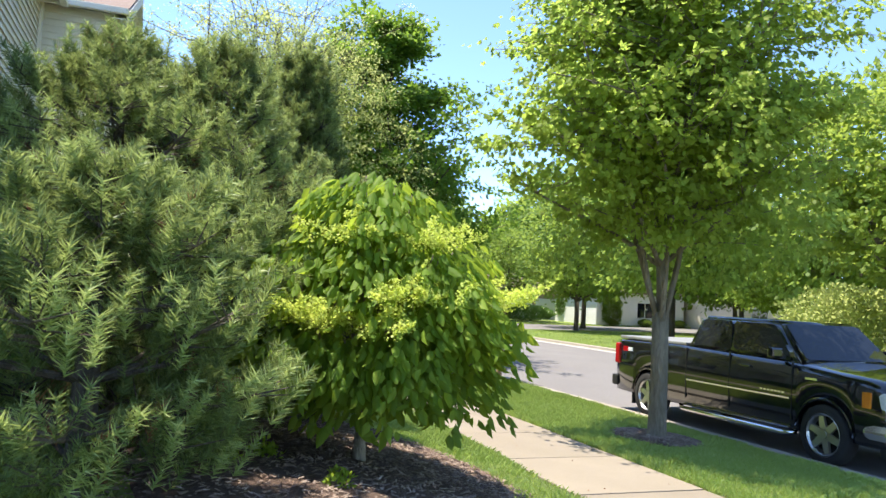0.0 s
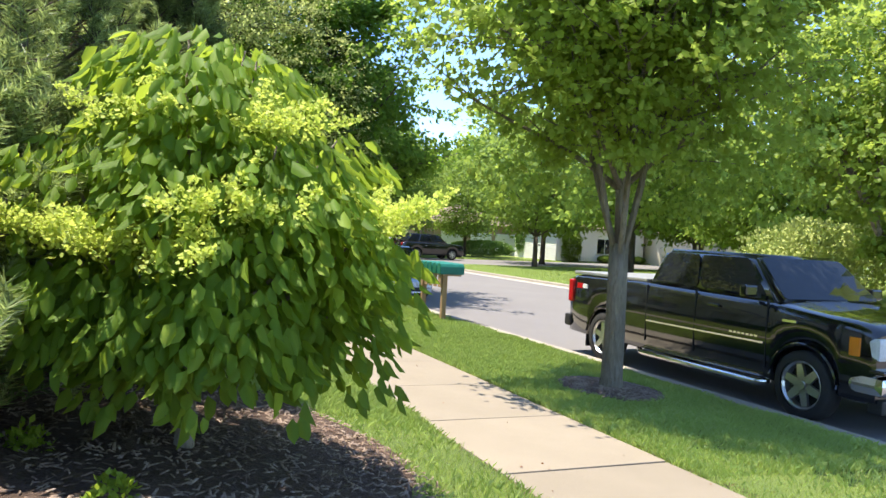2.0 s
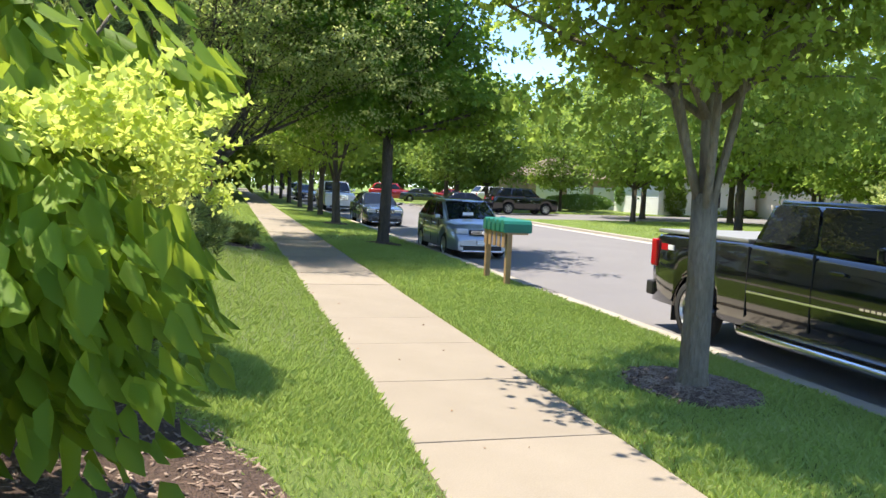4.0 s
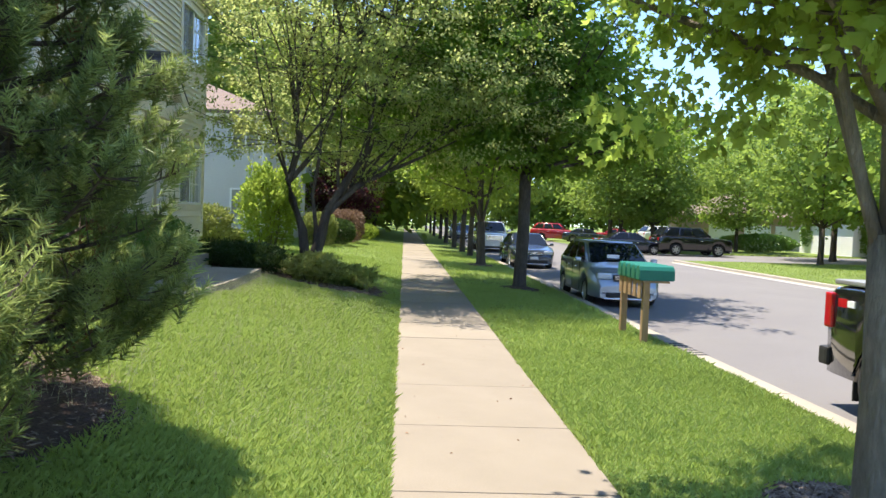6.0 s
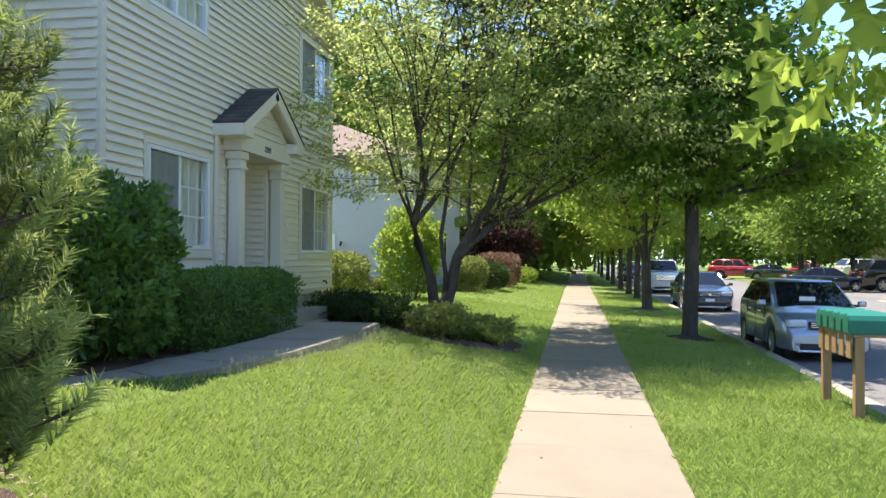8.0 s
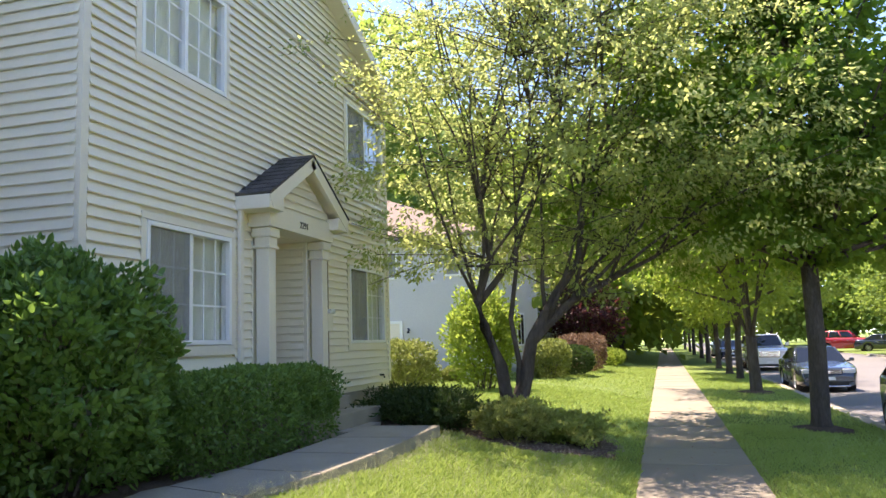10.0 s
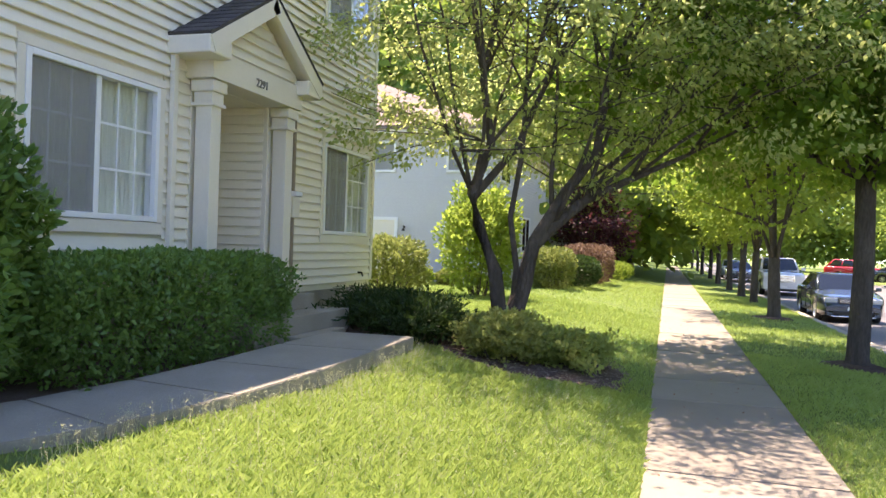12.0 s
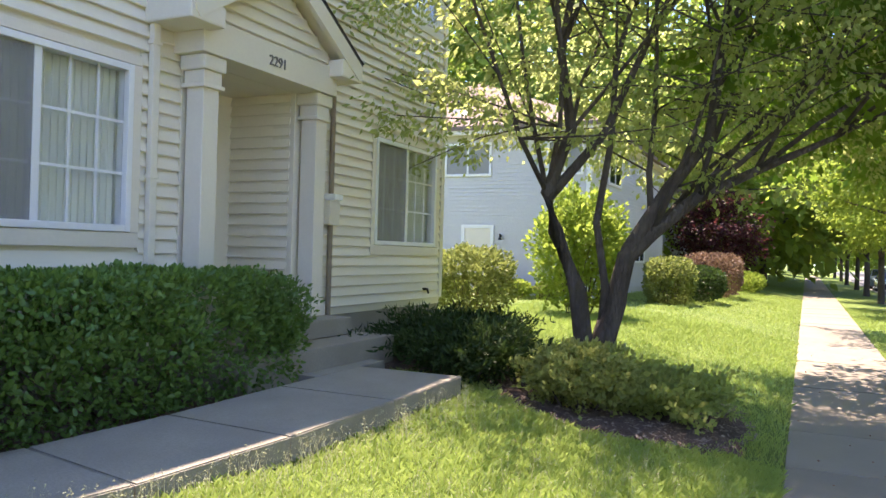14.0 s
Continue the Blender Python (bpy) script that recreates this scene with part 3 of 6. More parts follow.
def window(parent, wx, y0, y1, z0, z1, grid_cols=3, grid_rows=3, screen=True):
    """A sliding window set in the wall: casing, sill, white frame, two sashes with grilles, blinds behind."""
    root = part("window", boxm(wx - 0.10, y0 + 0.002, z0 + 0.002, wx - 0.06, y1 - 0.002, z0 + 0.06), "white", parent, "white vinyl sliding window")
    for a in ((y0 - 0.085, z0 - 0.005, y0 - 0.002, z1 + 0.005), (y1 + 0.002, z0 - 0.005, y1 + 0.085, z1 + 0.005), (y0 - 0.085, z1 + 0.007, y1 + 0.085, z1 + 0.085), (y0 - 0.085, z0 - 0.125, y1 + 0.085, z0 - 0.007)):
        part("casing", boxm(wx - 0.02, a[0], a[1], wx + 0.036, a[2], a[3], bevel=0.005), "trim", root)
    f = 0.055
    for a in ((y0 + 0.001, z0 + 0.001, y0 + f, z1 - 0.001), (y1 - f, z0 + 0.001, y1 - 0.001, z1 - 0.001), (y0 + f, z1 - f, y1 - f, z1 - 0.001), (y0 + f, z0 + 0.001, y1 - f, z0 + f)):
        part("frame", boxm(wx - 0.08, a[0], a[1], wx + 0.044, a[2], a[3], bevel=0.006), "white", root)
    ym = (y0 + y1) / 2
    part("mullion", boxm(wx - 0.07, ym - 0.03, z0 + f, wx + 0.02, ym + 0.03, z1 - f, bevel=0.004), "white", root)
    for a, b, x in ((y0 + f, ym - 0.03, wx - 0.035), (ym + 0.03, y1 - f, wx - 0.015)):
        p = part("pane", boxm(x - 0.003, a, z0 + f, x + 0.003, b, z1 - f), "pane", root)
        p.visible_shadow = False
        gx = x + 0.008
        for k in range(1, grid_cols):
            yy = a + (b - a) * k / grid_cols
            part("grille", boxm(gx - 0.004, yy - 0.010, z0 + f, gx + 0.004, yy + 0.010, z1 - f), "white", root)
        for k in range(1, grid_rows):
            zz = z0 + f + (z1 - z0 - 2 * f) * k / grid_rows
            part("grille", boxm(gx - 0.0035, a, zz - 0.010, gx + 0.0035, b, zz + 0.010), "white", root)
    if screen:
        part("insect_screen", boxm(wx + 0.012, y0 + f, z0 + f, wx + 0.014, ym - 0.03, z1 - f), "mesh", root, "grey insect screen")
    bm = bmesh.new()
    n = 26
    vs = []
    for k in range(n * 2 + 1):
        yy = y0 + (y1 - y0) * k / (n * 2)
        xx = wx - 0.105 - 0.022 * (k % 2)
        vs.append((bm.verts.new((xx, yy, z0 - 0.02)), bm.verts.new((xx, yy, z1 + 0.02))))
    for a, b in zip(vs, vs[1:]):
        bm.faces.new((a[0], b[0], b[1], a[1]))
    part("blind", bm, "curtain", root, "cream vertical blinds")
    # added dark sheet in place of an unlit room behind the blinds
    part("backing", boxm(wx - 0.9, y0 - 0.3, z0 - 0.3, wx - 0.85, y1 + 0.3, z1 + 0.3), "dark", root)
    return root


window(house, WX, *OPEN[0])
window(house, WX, *OPEN[1])
window(house, WX, *OPEN[2], grid_cols=3, grid_rows=3, screen=False)
window(house, WX, *OPEN[3])

# porch: recess, door, steps, columns, beam and gable
RX = WX - 0.82
part("recess_wall", boxm(RX, RECESS[1] + 0.012, RECESS[2], WX - 0.252, RECESS[1] + 0.2, RECESS[3]), "siding", house)
bmj = boards(None, 0, RECESS[1] + 0.012, -1, RX, WX - 0.02, 1.0, RECESS[3], [], joined=True)
part("recess_siding", bmj, "siding", house)
part("recess_wall", boxm(RX, RECESS[0] - 0.2, RECESS[2], WX - 0.252, RECESS[0] - 0.002, RECESS[3]), "siding", house)
bmj = boards(None, 0, RECESS[0] - 0.012, 1, RX, WX - 0.02, 1.0, RECESS[3], [], joined=True)
part("recess_siding", bmj, "siding", house)
part("recess_back", cells(bmesh.new(), RX - 0.15, RX, RECESS[0] - 0.2, RECESS[1] + 0.2, 0.95, 3.4, [(17.45, 18.46, 0.95, 3.09)]), "siding", house)
part("recess_ceiling", boxm(RX, RECESS[0] - 0.1, RECESS[3] + 0.002, WX - 0.02, RECESS[1] + 0.1, RECESS[3] + 0.05), "trim", house)
door = part("door", boxm(RX - 0.09, 17.50, 1.0, RX - 0.045, 18.41, 3.04, bevel=0.004), "trim", house, "taupe panelled front door")
for za, zb in ((1.2, 1.85), (2.05, 2.85)):
    for ya, yb in ((17.62, 17.92), (18.0, 18.3)):
        part("door_panel", boxm(RX - 0.05, ya, za, RX - 0.036, yb, zb, bevel=0.005), "trim", door)
part("handle", tube(bmesh.new(), [(RX - 0.045, 17.58, 1.95), (RX + 0.02, 17.58, 1.95), (RX + 0.03, 17.66, 1.95)], [0.012, 0.012, 0.009], 8), "chrome", door, "metal lever handle")
for a in ((17.44, 0.99, 17.50, 3.10), (18.41, 0.99, 18.47, 3.10), (17.50, 3.04, 18.41, 3.10)):
    part("door_frame", boxm(RX - 0.1, a[0], a[1], RX + 0.02, a[2], a[3], bevel=0.004), "white", door)
for a in (RECESS[0] - 0.1, RECESS[1] - 0.002):
    part("opening_trim", boxm(WX - 0.03, a, 1.0, WX + 0.036, a + 0.102, RECESS[3] + 0.02, bevel=0.006), "trim", house)
steps = thing("entry_steps", (-4.85, 18.1, 0.6), "two grey concrete steps up to the porch", "steps", kind="structure")
part("step", boxm(-5.50, 16.95, 0.3, -4.56, 19.32, 0.815, bevel=0.012), "stone", steps)
part("step", boxm(-6.3, 17.0, 0.82, -4.93, 19.05, 1.0, bevel=0.012), "stone", steps)


def column(y):
    c = -5.36
    root = part("column", boxm(c - 0.095, y - 0.095, 1.12, c + 0.095, y + 0.095, 3.08, bevel=0.01), "trim", house, "square painted porch column")
    part("column_base", boxm(c - 0.125, y - 0.125, 1.002, c + 0.125, y + 0.125, 1.12, bevel=0.012), "trim", root)
    part("column_ring", boxm(c - 0.13, y - 0.13, 3.06, c + 0.13, y + 0.13, 3.10, bevel=0.012), "trim", root)
    part("column_neck", boxm(c - 0.11, y - 0.11, 3.10, c + 0.11, y + 0.11, 3.21, bevel=0.006), "trim", root)
    part("capital", boxm(c - 0.14, y - 0.14, 3.21, c + 0.14, y + 0.14, 3.34, bevel=0.022), "trim", root)


column(17.22)
column(18.88)
GY, GZ = 18.0, 3.66  # middle of the porch gable and its eave height
beam = part("porch_beam", boxm(WX - 0.01, 17.03, 3.342, -5.19, 19.04, 3.64, bevel=0.008), "trim", house, "painted porch beam with house number")
# house number
cu = bpy.data.curves.new("numerals", "FONT")
cu.body, cu.size, cu.extrude, cu.align_x = "2291", 0.135, 0.006, "CENTER"
tmp = bpy.data.objects.new("tmp", cu)
me = bpy.data.meshes.new_from_object(tmp)
bpy.data.objects.remove(tmp)
me.materials.append(M["numeral"])
num = under(new("house_number", me), beam)
num.matrix_parent_inverse = Matrix()
me.transform(pose(-5.182, 18.02, 3.425, 90, 0, 90))
tagged(num, "weathered grey numerals 2291")
# tympanum, gable fascia, small roof
hw = 1.22
slope = 0.60
bm = prism(bmesh.new(), [(GY - hw + 0.1, GZ - 0.01), (GY + hw - 0.1, GZ - 0.01), (GY, GZ + slope * hw - 0.08)], 0, WX, -5.24)
part("tympanum", bm, "siding", house)
bmj = boards(None, 1, -5.24, 1, 0, 0, GZ, GZ + slope * hw - 0.12, [], clip=lambda z: (GY - hw + 0.1 + (z - GZ) / slope, GY + hw - 0.1 - (z - GZ) / slope), joined=True)
part("tympanum_siding", bmj, "siding", house)
xf = -5.02
for s in (-1, 1):
    ye, ze, zp = GY + s * (hw + 0.07), GZ + 0.06, GZ + 0.06 + slope * (hw + 0.07)
    bm = bmesh.new()
    roof_slab(bm, [Vector((xf, ye, ze)), Vector((WX, ye, ze)), Vector((WX, GY, zp)), Vector((xf, GY, zp))], 0.03)
    part("porch_roof", bm, "shingle", house, "dark shingle porch roof")
    for k in range(9):
        q0, q1 = k / 9, (k + 1.0) / 9
        ya, yb = ye + (GY - ye) * q0, ye + (GY - ye) * q1
        za, zb = ze + (zp - ze) * q0, ze + (zp - ze) * q1
        x = xf + 0.012
        col = 0
        while x > WX + 0.02:
            w = 0.16 + 0.05 * ((k * 7 + col * 3) % 4) / 4
            bm = bmesh.new()
            xe = max(WX, x - w)
            roof_slab(bm, [Vector((x, ya, za + 0.014)), Vector((xe, ya, za + 0.014)), Vector((xe, yb, zb + 0.007)), Vector((x, yb, zb + 0.007))], 0.008)
            part("shingle", bm, "shingle", house)
            x, col = xe - 0.004, col + 1
    bm = bmesh.new()
    roof_slab(bm, [Vector((xf + 0.004, ye, ze - 0.035)), Vector((xf - 0.05, ye, ze - 0.035)), Vector((xf - 0.05, GY, zp - 0.035)), Vector((xf + 0.004, GY, zp - 0.035))], 0.17)
    part("porch_fascia", bm, "trim", house)
    bm = bmesh.new()
    roof_slab(bm, [Vector((xf - 0.055, ye, ze - 0.10)), Vector((WX, ye, ze - 0.10)), Vector((WX, GY, zp - 0.10)), Vector((xf - 0.055, GY, zp - 0.10))], 0.03)
    part("porch_soffit", bm, "trim", house)
    part("porch_return", boxm(WX, min(ye, ye - s * 0.40), ze - 0.2, xf - 0.005, max(ye, ye - s * 0.40), ze - 0.015, bevel=0.02), "trim", house)


def downspout(y, x, z0, z1, width=0.075):
    bm = box(bmesh.new(), x, y, z0, x + 0.055, y + width, z1, bevel=0.01)
    p = part("downspout", bm, "trim", house, "beige downspout")
    for z in np.linspace(z0 + 0.3, z1 - 0.2, 3):
        part("strap", boxm(x - 0.002, y - 0.012, z, x + 0.06, y + width + 0.012, z + 0.03), "trim", p)


downspout(16.75, WX + 0.028, 0.85, 3.55)
downspout(13.72, WX - 1.13, 0.9, EAVE, 0.08)
meter = part("utility_box", boxm(WX + 0.018, 19.30, 1.98, WX + 0.13, 19.50, 2.26, bevel=0.01), "trim", house, "beige utility box with a white hood")
part("hood", boxm(WX + 0.02, 19.33, 2.262, WX + 0.17, 19.51, 2.33, bevel=0.02), "white", meter)
part("conduit", tube(bmesh.new(), [(WX + 0.06, 19.42, 2.33), (WX + 0.06, 19.42, 3.5)], [0.03, 0.03], 10), "conduit", meter, "brown conduit pipe")
part("conduit", tube(bmesh.new(), [(WX + 0.06, 19.42, 0.9), (WX + 0.06, 19.42, 1.98)], [0.03, 0.03], 10), "conduit", meter, "brown conduit pipe")
part("tap", tube(bmesh.new(), [(WX + 0.018, 21.85, 1.18), (WX + 0.10, 21.85, 1.18), (WX + 0.12, 21.85, 1.12)], [0.02, 0.018, 0.015], 8), "iron", house, "dark garden tap")

# ---------------------------------------------------------------- plants
def unit(v):
    return v / np.maximum(np.linalg.norm(v, axis=-1, keepdims=True), 1e-6)


def blade_side(tip, rs, face, spread=0.55):
    """Sideways direction of each blade; its flat side looks towards face, give or take the spread."""
    r = rs.normal(size=tip.shape)
    return unit(np.cross(tip, r if face is None else np.asarray(face) + r * spread))


def leaves(c, tip, size, width, rs, fold=0.25, face=None):
    """Pointed four-cornered leaves at c that point along tip, folded along the middle."""
    n = len(c)
    side = blade_side(tip, rs, face)
    nrm = np.cross(tip, side)
    L = (size * rs.uniform(0.65, 1.25, (n, 1)))
    w = L * width * 0.5
    a = c
    b = c + tip * L * 0.45 + side * w + nrm * L * fold * 0.4
    d = c + tip * L
    e = c + tip * L * 0.45 - side * w + nrm * L * fold * 0.4
    v = np.stack([a, b, d, e], 1).reshape(-1, 3)
    f = np.arange(4 * n).reshape(n, 4)
    return v, f


def leaves6(c, tip, size, width, rs, fold=0.25, face=None):
    """Rounder leaves of two halves folded along the midrib, with a pointed, drooping tip."""
    n = len(c)
    side = blade_side(tip, rs, face)
    nrm = np.cross(tip, side)
    L = size * rs.uniform(0.65, 1.25, (n, 1))
    w = L * width * 0.5
    up = nrm * L * fold * 0.35
    curl = -nrm * L * rs.uniform(0.0, 0.22, (n, 1))
    p = [c, c + tip * L * 0.28 + side * w * 0.92 + up, c + tip * L * 0.68 + side * w * 0.72 + up + curl * 0.4, c + tip * L + curl,
         c + tip * L * 0.68 - side * w * 0.72 + up + curl * 0.4, c + tip * L * 0.28 - side * w * 0.92 + up]
    v = np.stack(p, 1).reshape(-1, 3)
    k = np.arange(n)[:, None] * 6
    f = np.concatenate([np.concatenate([k, k + 1, k + 2, k + 3], 1), np.concatenate([k, k + 3, k + 4, k + 5], 1)], 0)
    return v, f


def leaves_lobed(c, tip, size, width, rs, fold=0.25, face=None):
    """Three-pointed maple leaves, creased along the middle, with a drooping tip."""
    n = len(c)
    side = blade_side(tip, rs, face)
    nrm = np.cross(tip, side)
    L = size * rs.uniform(0.6, 1.3, (n, 1))
    w = L * width * 0.5
    up = nrm * L * fold * 0.4
    curl = -nrm * L * rs.uniform(0.05, 0.35, (n, 1))
    p = [c, c + tip * L * 0.50 + side * w * 1.05 + up + curl * 0.5, c + tip * L * 0.62 + side * w * 0.70 + up * 0.6, c + tip * L * 1.0 + curl,
         c + tip * L * 0.62 - side * w * 0.70 + up * 0.6, c + tip * L * 0.50 - side * w * 1.15 + up + curl * 0.5]
    v = np.stack(p, 1).reshape(-1, 3)
    k = np.arange(n)[:, None] * 6
    f = np.concatenate([np.concatenate([k, k + a, k + b], 1) for a, b in ((1, 2), (2, 3), (3, 4), (4, 5))], 0)
    return v, f


def leaves_maple(c, tip, size, width, rs, fold=0.25, face=None):
    """Five-pointed maple leaves with deep notches and drooping points."""
    n = len(c)
    side = blade_side(tip, rs, face)
    nrm = np.cross(tip, side)
    L = size * rs.uniform(0.6, 1.25, (n, 1))
    w = L * width * 0.55
    sag = -nrm * L * rs.uniform(0.05, 0.30, (n, 1))
    p = [c]
    for a, b, g in ((0.18, 0.75, 0.8), (0.38, 0.42, 0.1), (0.62, 1.0, 0.9), (0.66, 0.34, 0.1), (1.0, 0.0, 1.0), (0.66, -0.34, 0.1), (0.62, -1.0, 0.9), (0.38, -0.42, 0.1), (0.18, -0.75, 0.8)):
        p.append(c + tip * L * a + side * w * b + sag * g + nrm * L * fold * 0.3 * abs(b))
    v = np.stack(p, 1).reshape(-1, 3)
    k = np.arange(n)[:, None] * 10
    f = np.concatenate([np.concatenate([k, k + a, k + a + 1], 1) for a in range(1, 9)], 0)
    return v, f


def limb(bm, rnd, p, d, length, r0, r1, bend, seg, up=0.0, n=5):
    pts, rad = [Vector(p)], [r0]
    d = Vector(d).normalized()
    for k in range(n):
        d = (d + Vector((rnd.uniform(-bend, bend), rnd.uniform(-bend, bend), rnd.uniform(-bend, bend) * 0.6 + up))).normalized()
        pts.append(pts[-1] + d * length / n)
        rad.append(r0 + (r1 - r0) * (k + 1) / n)
    tube(bm, pts, rad, seg)
    return pts


def tree_mesh(name, seed, trunk_h, r, height, crown_r, crown_z0, bark, leaf, n_leaf, leaf_size, limbs=6, sub=4, shape="oval", width=0.75, droop=0.3, stems=None, density=0.55, loose=0.28, spread=0.6, label="", category="tree", group="", tw=5, gap=0.0, off=(0, 0), fork=0, bend=0.13, shape6=False, paths=None):
    """A tree at the origin: a tapered trunk that forks into limbs and twigs, and a crown of single leaves along them."""
    rnd, rs = random.Random(seed), np.random.RandomState(seed)
    root = thing(name, (0, 0, 0), label, category, group)
    bm = bmesh.new()
    ends, mids = [], []

    def env(z):
        q = (z - crown_z0) / (height - crown_z0)
        if q < 0 or q > 1:
            return 0.02
        if shape == "cone":
            return crown_r * min(1, (q + 0.02) / 0.10) ** 0.5 * (1 - q) ** 0.8
        return crown_r * math.sqrt(max(0.0, 1 - abs((q - 0.42) / 0.58) ** 2.3))

    starts = []
    if paths:
        for pts, r0, r1 in paths:
            tube(bm, pts, [r0 + (r1 - r0) * k / (len(pts) - 1) for k in range(len(pts))], 9)
            starts += [(pts[k], (pts[k] - pts[k - 1]).normalized(), r0 * (0.6 - 0.05 * k)) for k in range(4, len(pts))]
    elif stems:
        for (dx, dy, dz, ln, rr) in stems:
            pts = limb(bm, rnd, (0, 0, -0.15), (dx, dy, dz), ln, rr, rr * 0.55, bend, 9, 0.02, 7)
            starts += [(pts[k], (pts[k] - pts[k - 1]).normalized(), rr * (0.75 - 0.05 * k)) for k in (3, 4, 5, 6, 7)]
    else:
        flare = [(0, 0, -0.12), (0, 0, 0.0), (0, 0, 0.18)]
        top = Vector((rnd.uniform(-0.05, 0.05), rnd.uniform(-0.05, 0.05), trunk_h))
        pts = [Vector(p) for p in flare] + [top * 0.5 + Vector((rnd.uniform(-0.03, 0.03), rnd.uniform(-0.03, 0.03), 0.05)), top]
        tube(bm, pts, [r * 1.45, r * 1.3, r * 1.05, r * 0.95, r * 0.92], 12)
        lead = limb(bm, rnd, top, (rnd.uniform(-0.1, 0.1), rnd.uniform(-0.1, 0.1), 1), (height - trunk_h) * 0.86, r * (0.5 if fork else 0.7), 0.012, 0.10, 8, 0.05, 8)
        for k in range(fork):
            a = k * math.tau / fork + 0.4
            fp = limb(bm, rnd, top - Vector((0, 0, 0.1 + 0.08 * k)), (math.cos(a) * 0.30, math.sin(a) * 0.30, 1.0), (height - trunk_h) * 0.66, r * 0.34, 0.010, 0.07, 7, 0.04, 7)
            mids += fp[4:]
            lead += [fp[3], fp[5]]
        starts = [(lead[k], None, r * 0.6 * (1 - min(k, 8) / 9)) for k in range(1 if fork else 0, 8)] + [(q, None, r * 0.3) for q in lead[9:]] + [(top, None, r * 0.62)] * (0 if fork else 3)
    for i in range(limbs):
        p, d0, rr = starts[i % len(starts)]
        a = i * 2.4 + rnd.uniform(-0.3, 0.3)
        rise = rnd.uniform(0.55, 1.5) * spread
        d = Vector((math.cos(a), math.sin(a), rise))
        if d0 is not None:
            d = d * 0.6 + d0
        ln = max(0.5, env(min(height - 0.4, p.z + 0.9)) * rnd.uniform(0.85, 1.2))
        pts = limb(bm, rnd, p, d, ln, max(0.016, rr * 0.62), 0.009, 0.17, 6, 0.03, 5)
        mids += pts[2:]
        for j in range(sub):
            q = pts[rnd.randint(1, 4)]
            b = rnd.uniform(0, math.tau)
            sp = limb(bm, rnd, q, Vector((math.cos(b), math.sin(b), rnd.uniform(0.0, 0.7))), ln * rnd.uniform(0.35, 0.65), 0.012, 0.005, 0.2, 4, 0.0, 3)
            ends += sp[1:]
    part("trunk", bm, bark, root, smooth=True)
    # leaf clusters: on the twigs, and others inside the crown's outline, fewer towards its middle
    cl = [np.array(q) for q in ends + mids]
    want = int(len(cl) / max(0.05, 1 - density))
    while len(cl) < max(want, 60):
        z = rnd.uniform(crown_z0, height)
        e = env(z)
        if rnd.random() > e / crown_r:
            continue
        a, q = rnd.uniform(0, math.tau), math.sqrt(rnd.uniform(0.15, 1.0))
        lump = 1 + 0.30 * noise.noise((math.cos(a) * 1.3 + seed, math.sin(a) * 1.3, z * 0.55)) + 0.16 * noise.noise((math.cos(a) * 3 + seed, math.sin(a) * 3, z * 1.4))
        if gap and noise.noise((math.cos(a) * q * 2.2 + seed * 3, math.sin(a) * q * 2.2, z * 0.9)) < gap - 0.5:
            continue
        cl.append(np.array((off[0] + e * q * lump * math.cos(a), off[1] + e * q * lump * math.sin(a), z)))
    cl, mid = np.array(cl), off
    pick = rs.randint(0, len(cl), n_leaf)
    off = rs.normal(size=(n_leaf, 3)) * np.array([loose, loose, loose * 0.45]) * rs.uniform(0.3, 1.25, (n_leaf, 1))
    c = cl[pick] + off
    out = unit(off * np.array([1, 1, 0.5]) + 1e-4)
    shell = unit((c - np.array([mid[0], mid[1], crown_z0 + 0.35 * (height - crown_z0)])) * np.array([1 / crown_r, 1 / crown_r, 2 / (height - crown_z0)]))
    tip = unit(out * 0.7 + shell * 0.5 + rs.normal(size=(n_leaf, 3)) * 0.5 - np.array([0, 0, droop]))
    v, f = (leaves, leaves_lobed, leaves_maple)[int(shape6)](c, tip, leaf_size, width, rs, face=shell * 0.9 + np.array([0, 0, 0.45]))
    raw("crown", v, f, leaf, root)
    return root


def put_tree(root, x, y, turn=0.0, s=1.0, z=None):
    root.matrix_basis = pose(x, y, ground_z(x, y) if z is None else z, 0, 0, turn) @ Matrix.Scale(s, 4)
    return root


maple = tree_mesh("maple_tree", 11, 1.75, 0.125, 7.6, 2.35, 2.15, "bark", "leaf_t1", 52000, 0.095, limbs=64, sub=7, width=0.95, droop=0.8, loose=0.15, gap=0.45, spread=1.25, fork=6, shape6=2, density=0.28, label="young maple with yellow-green leaves in a mulch ring", group="street trees")
put_tree(maple, 2.12, 8.12, 40)
p1 = tree_mesh("maple_tree", 23, 3.0, 0.165, 11.9, 4.8, 3.1, "bark_dark", "leaf_dark", 52000, 0.15, limbs=34, sub=6, off=(-0.9, 0.6), shape="cone", width=0.85, droop=0.45, loose=0.26, gap=0.36, shape6=True, label="tall dark green pyramidal maple on the parkway", group="street trees", density=0.4)
put_tree(p1, 2.36, 23.65)
p2 = tree_mesh("street_tree", 31, 1.7, 0.17, 10.0, 3.2, 2.5, "bark_dark", "leaf_mid", 30000, 0.15, limbs=24, sub=5, width=0.6, droop=0.3, loose=0.26, gap=0.36, fork=5, label="slender light green street tree on the parkway", group="street trees", density=0.4)
put_tree(p2, 2.3, 33.2)
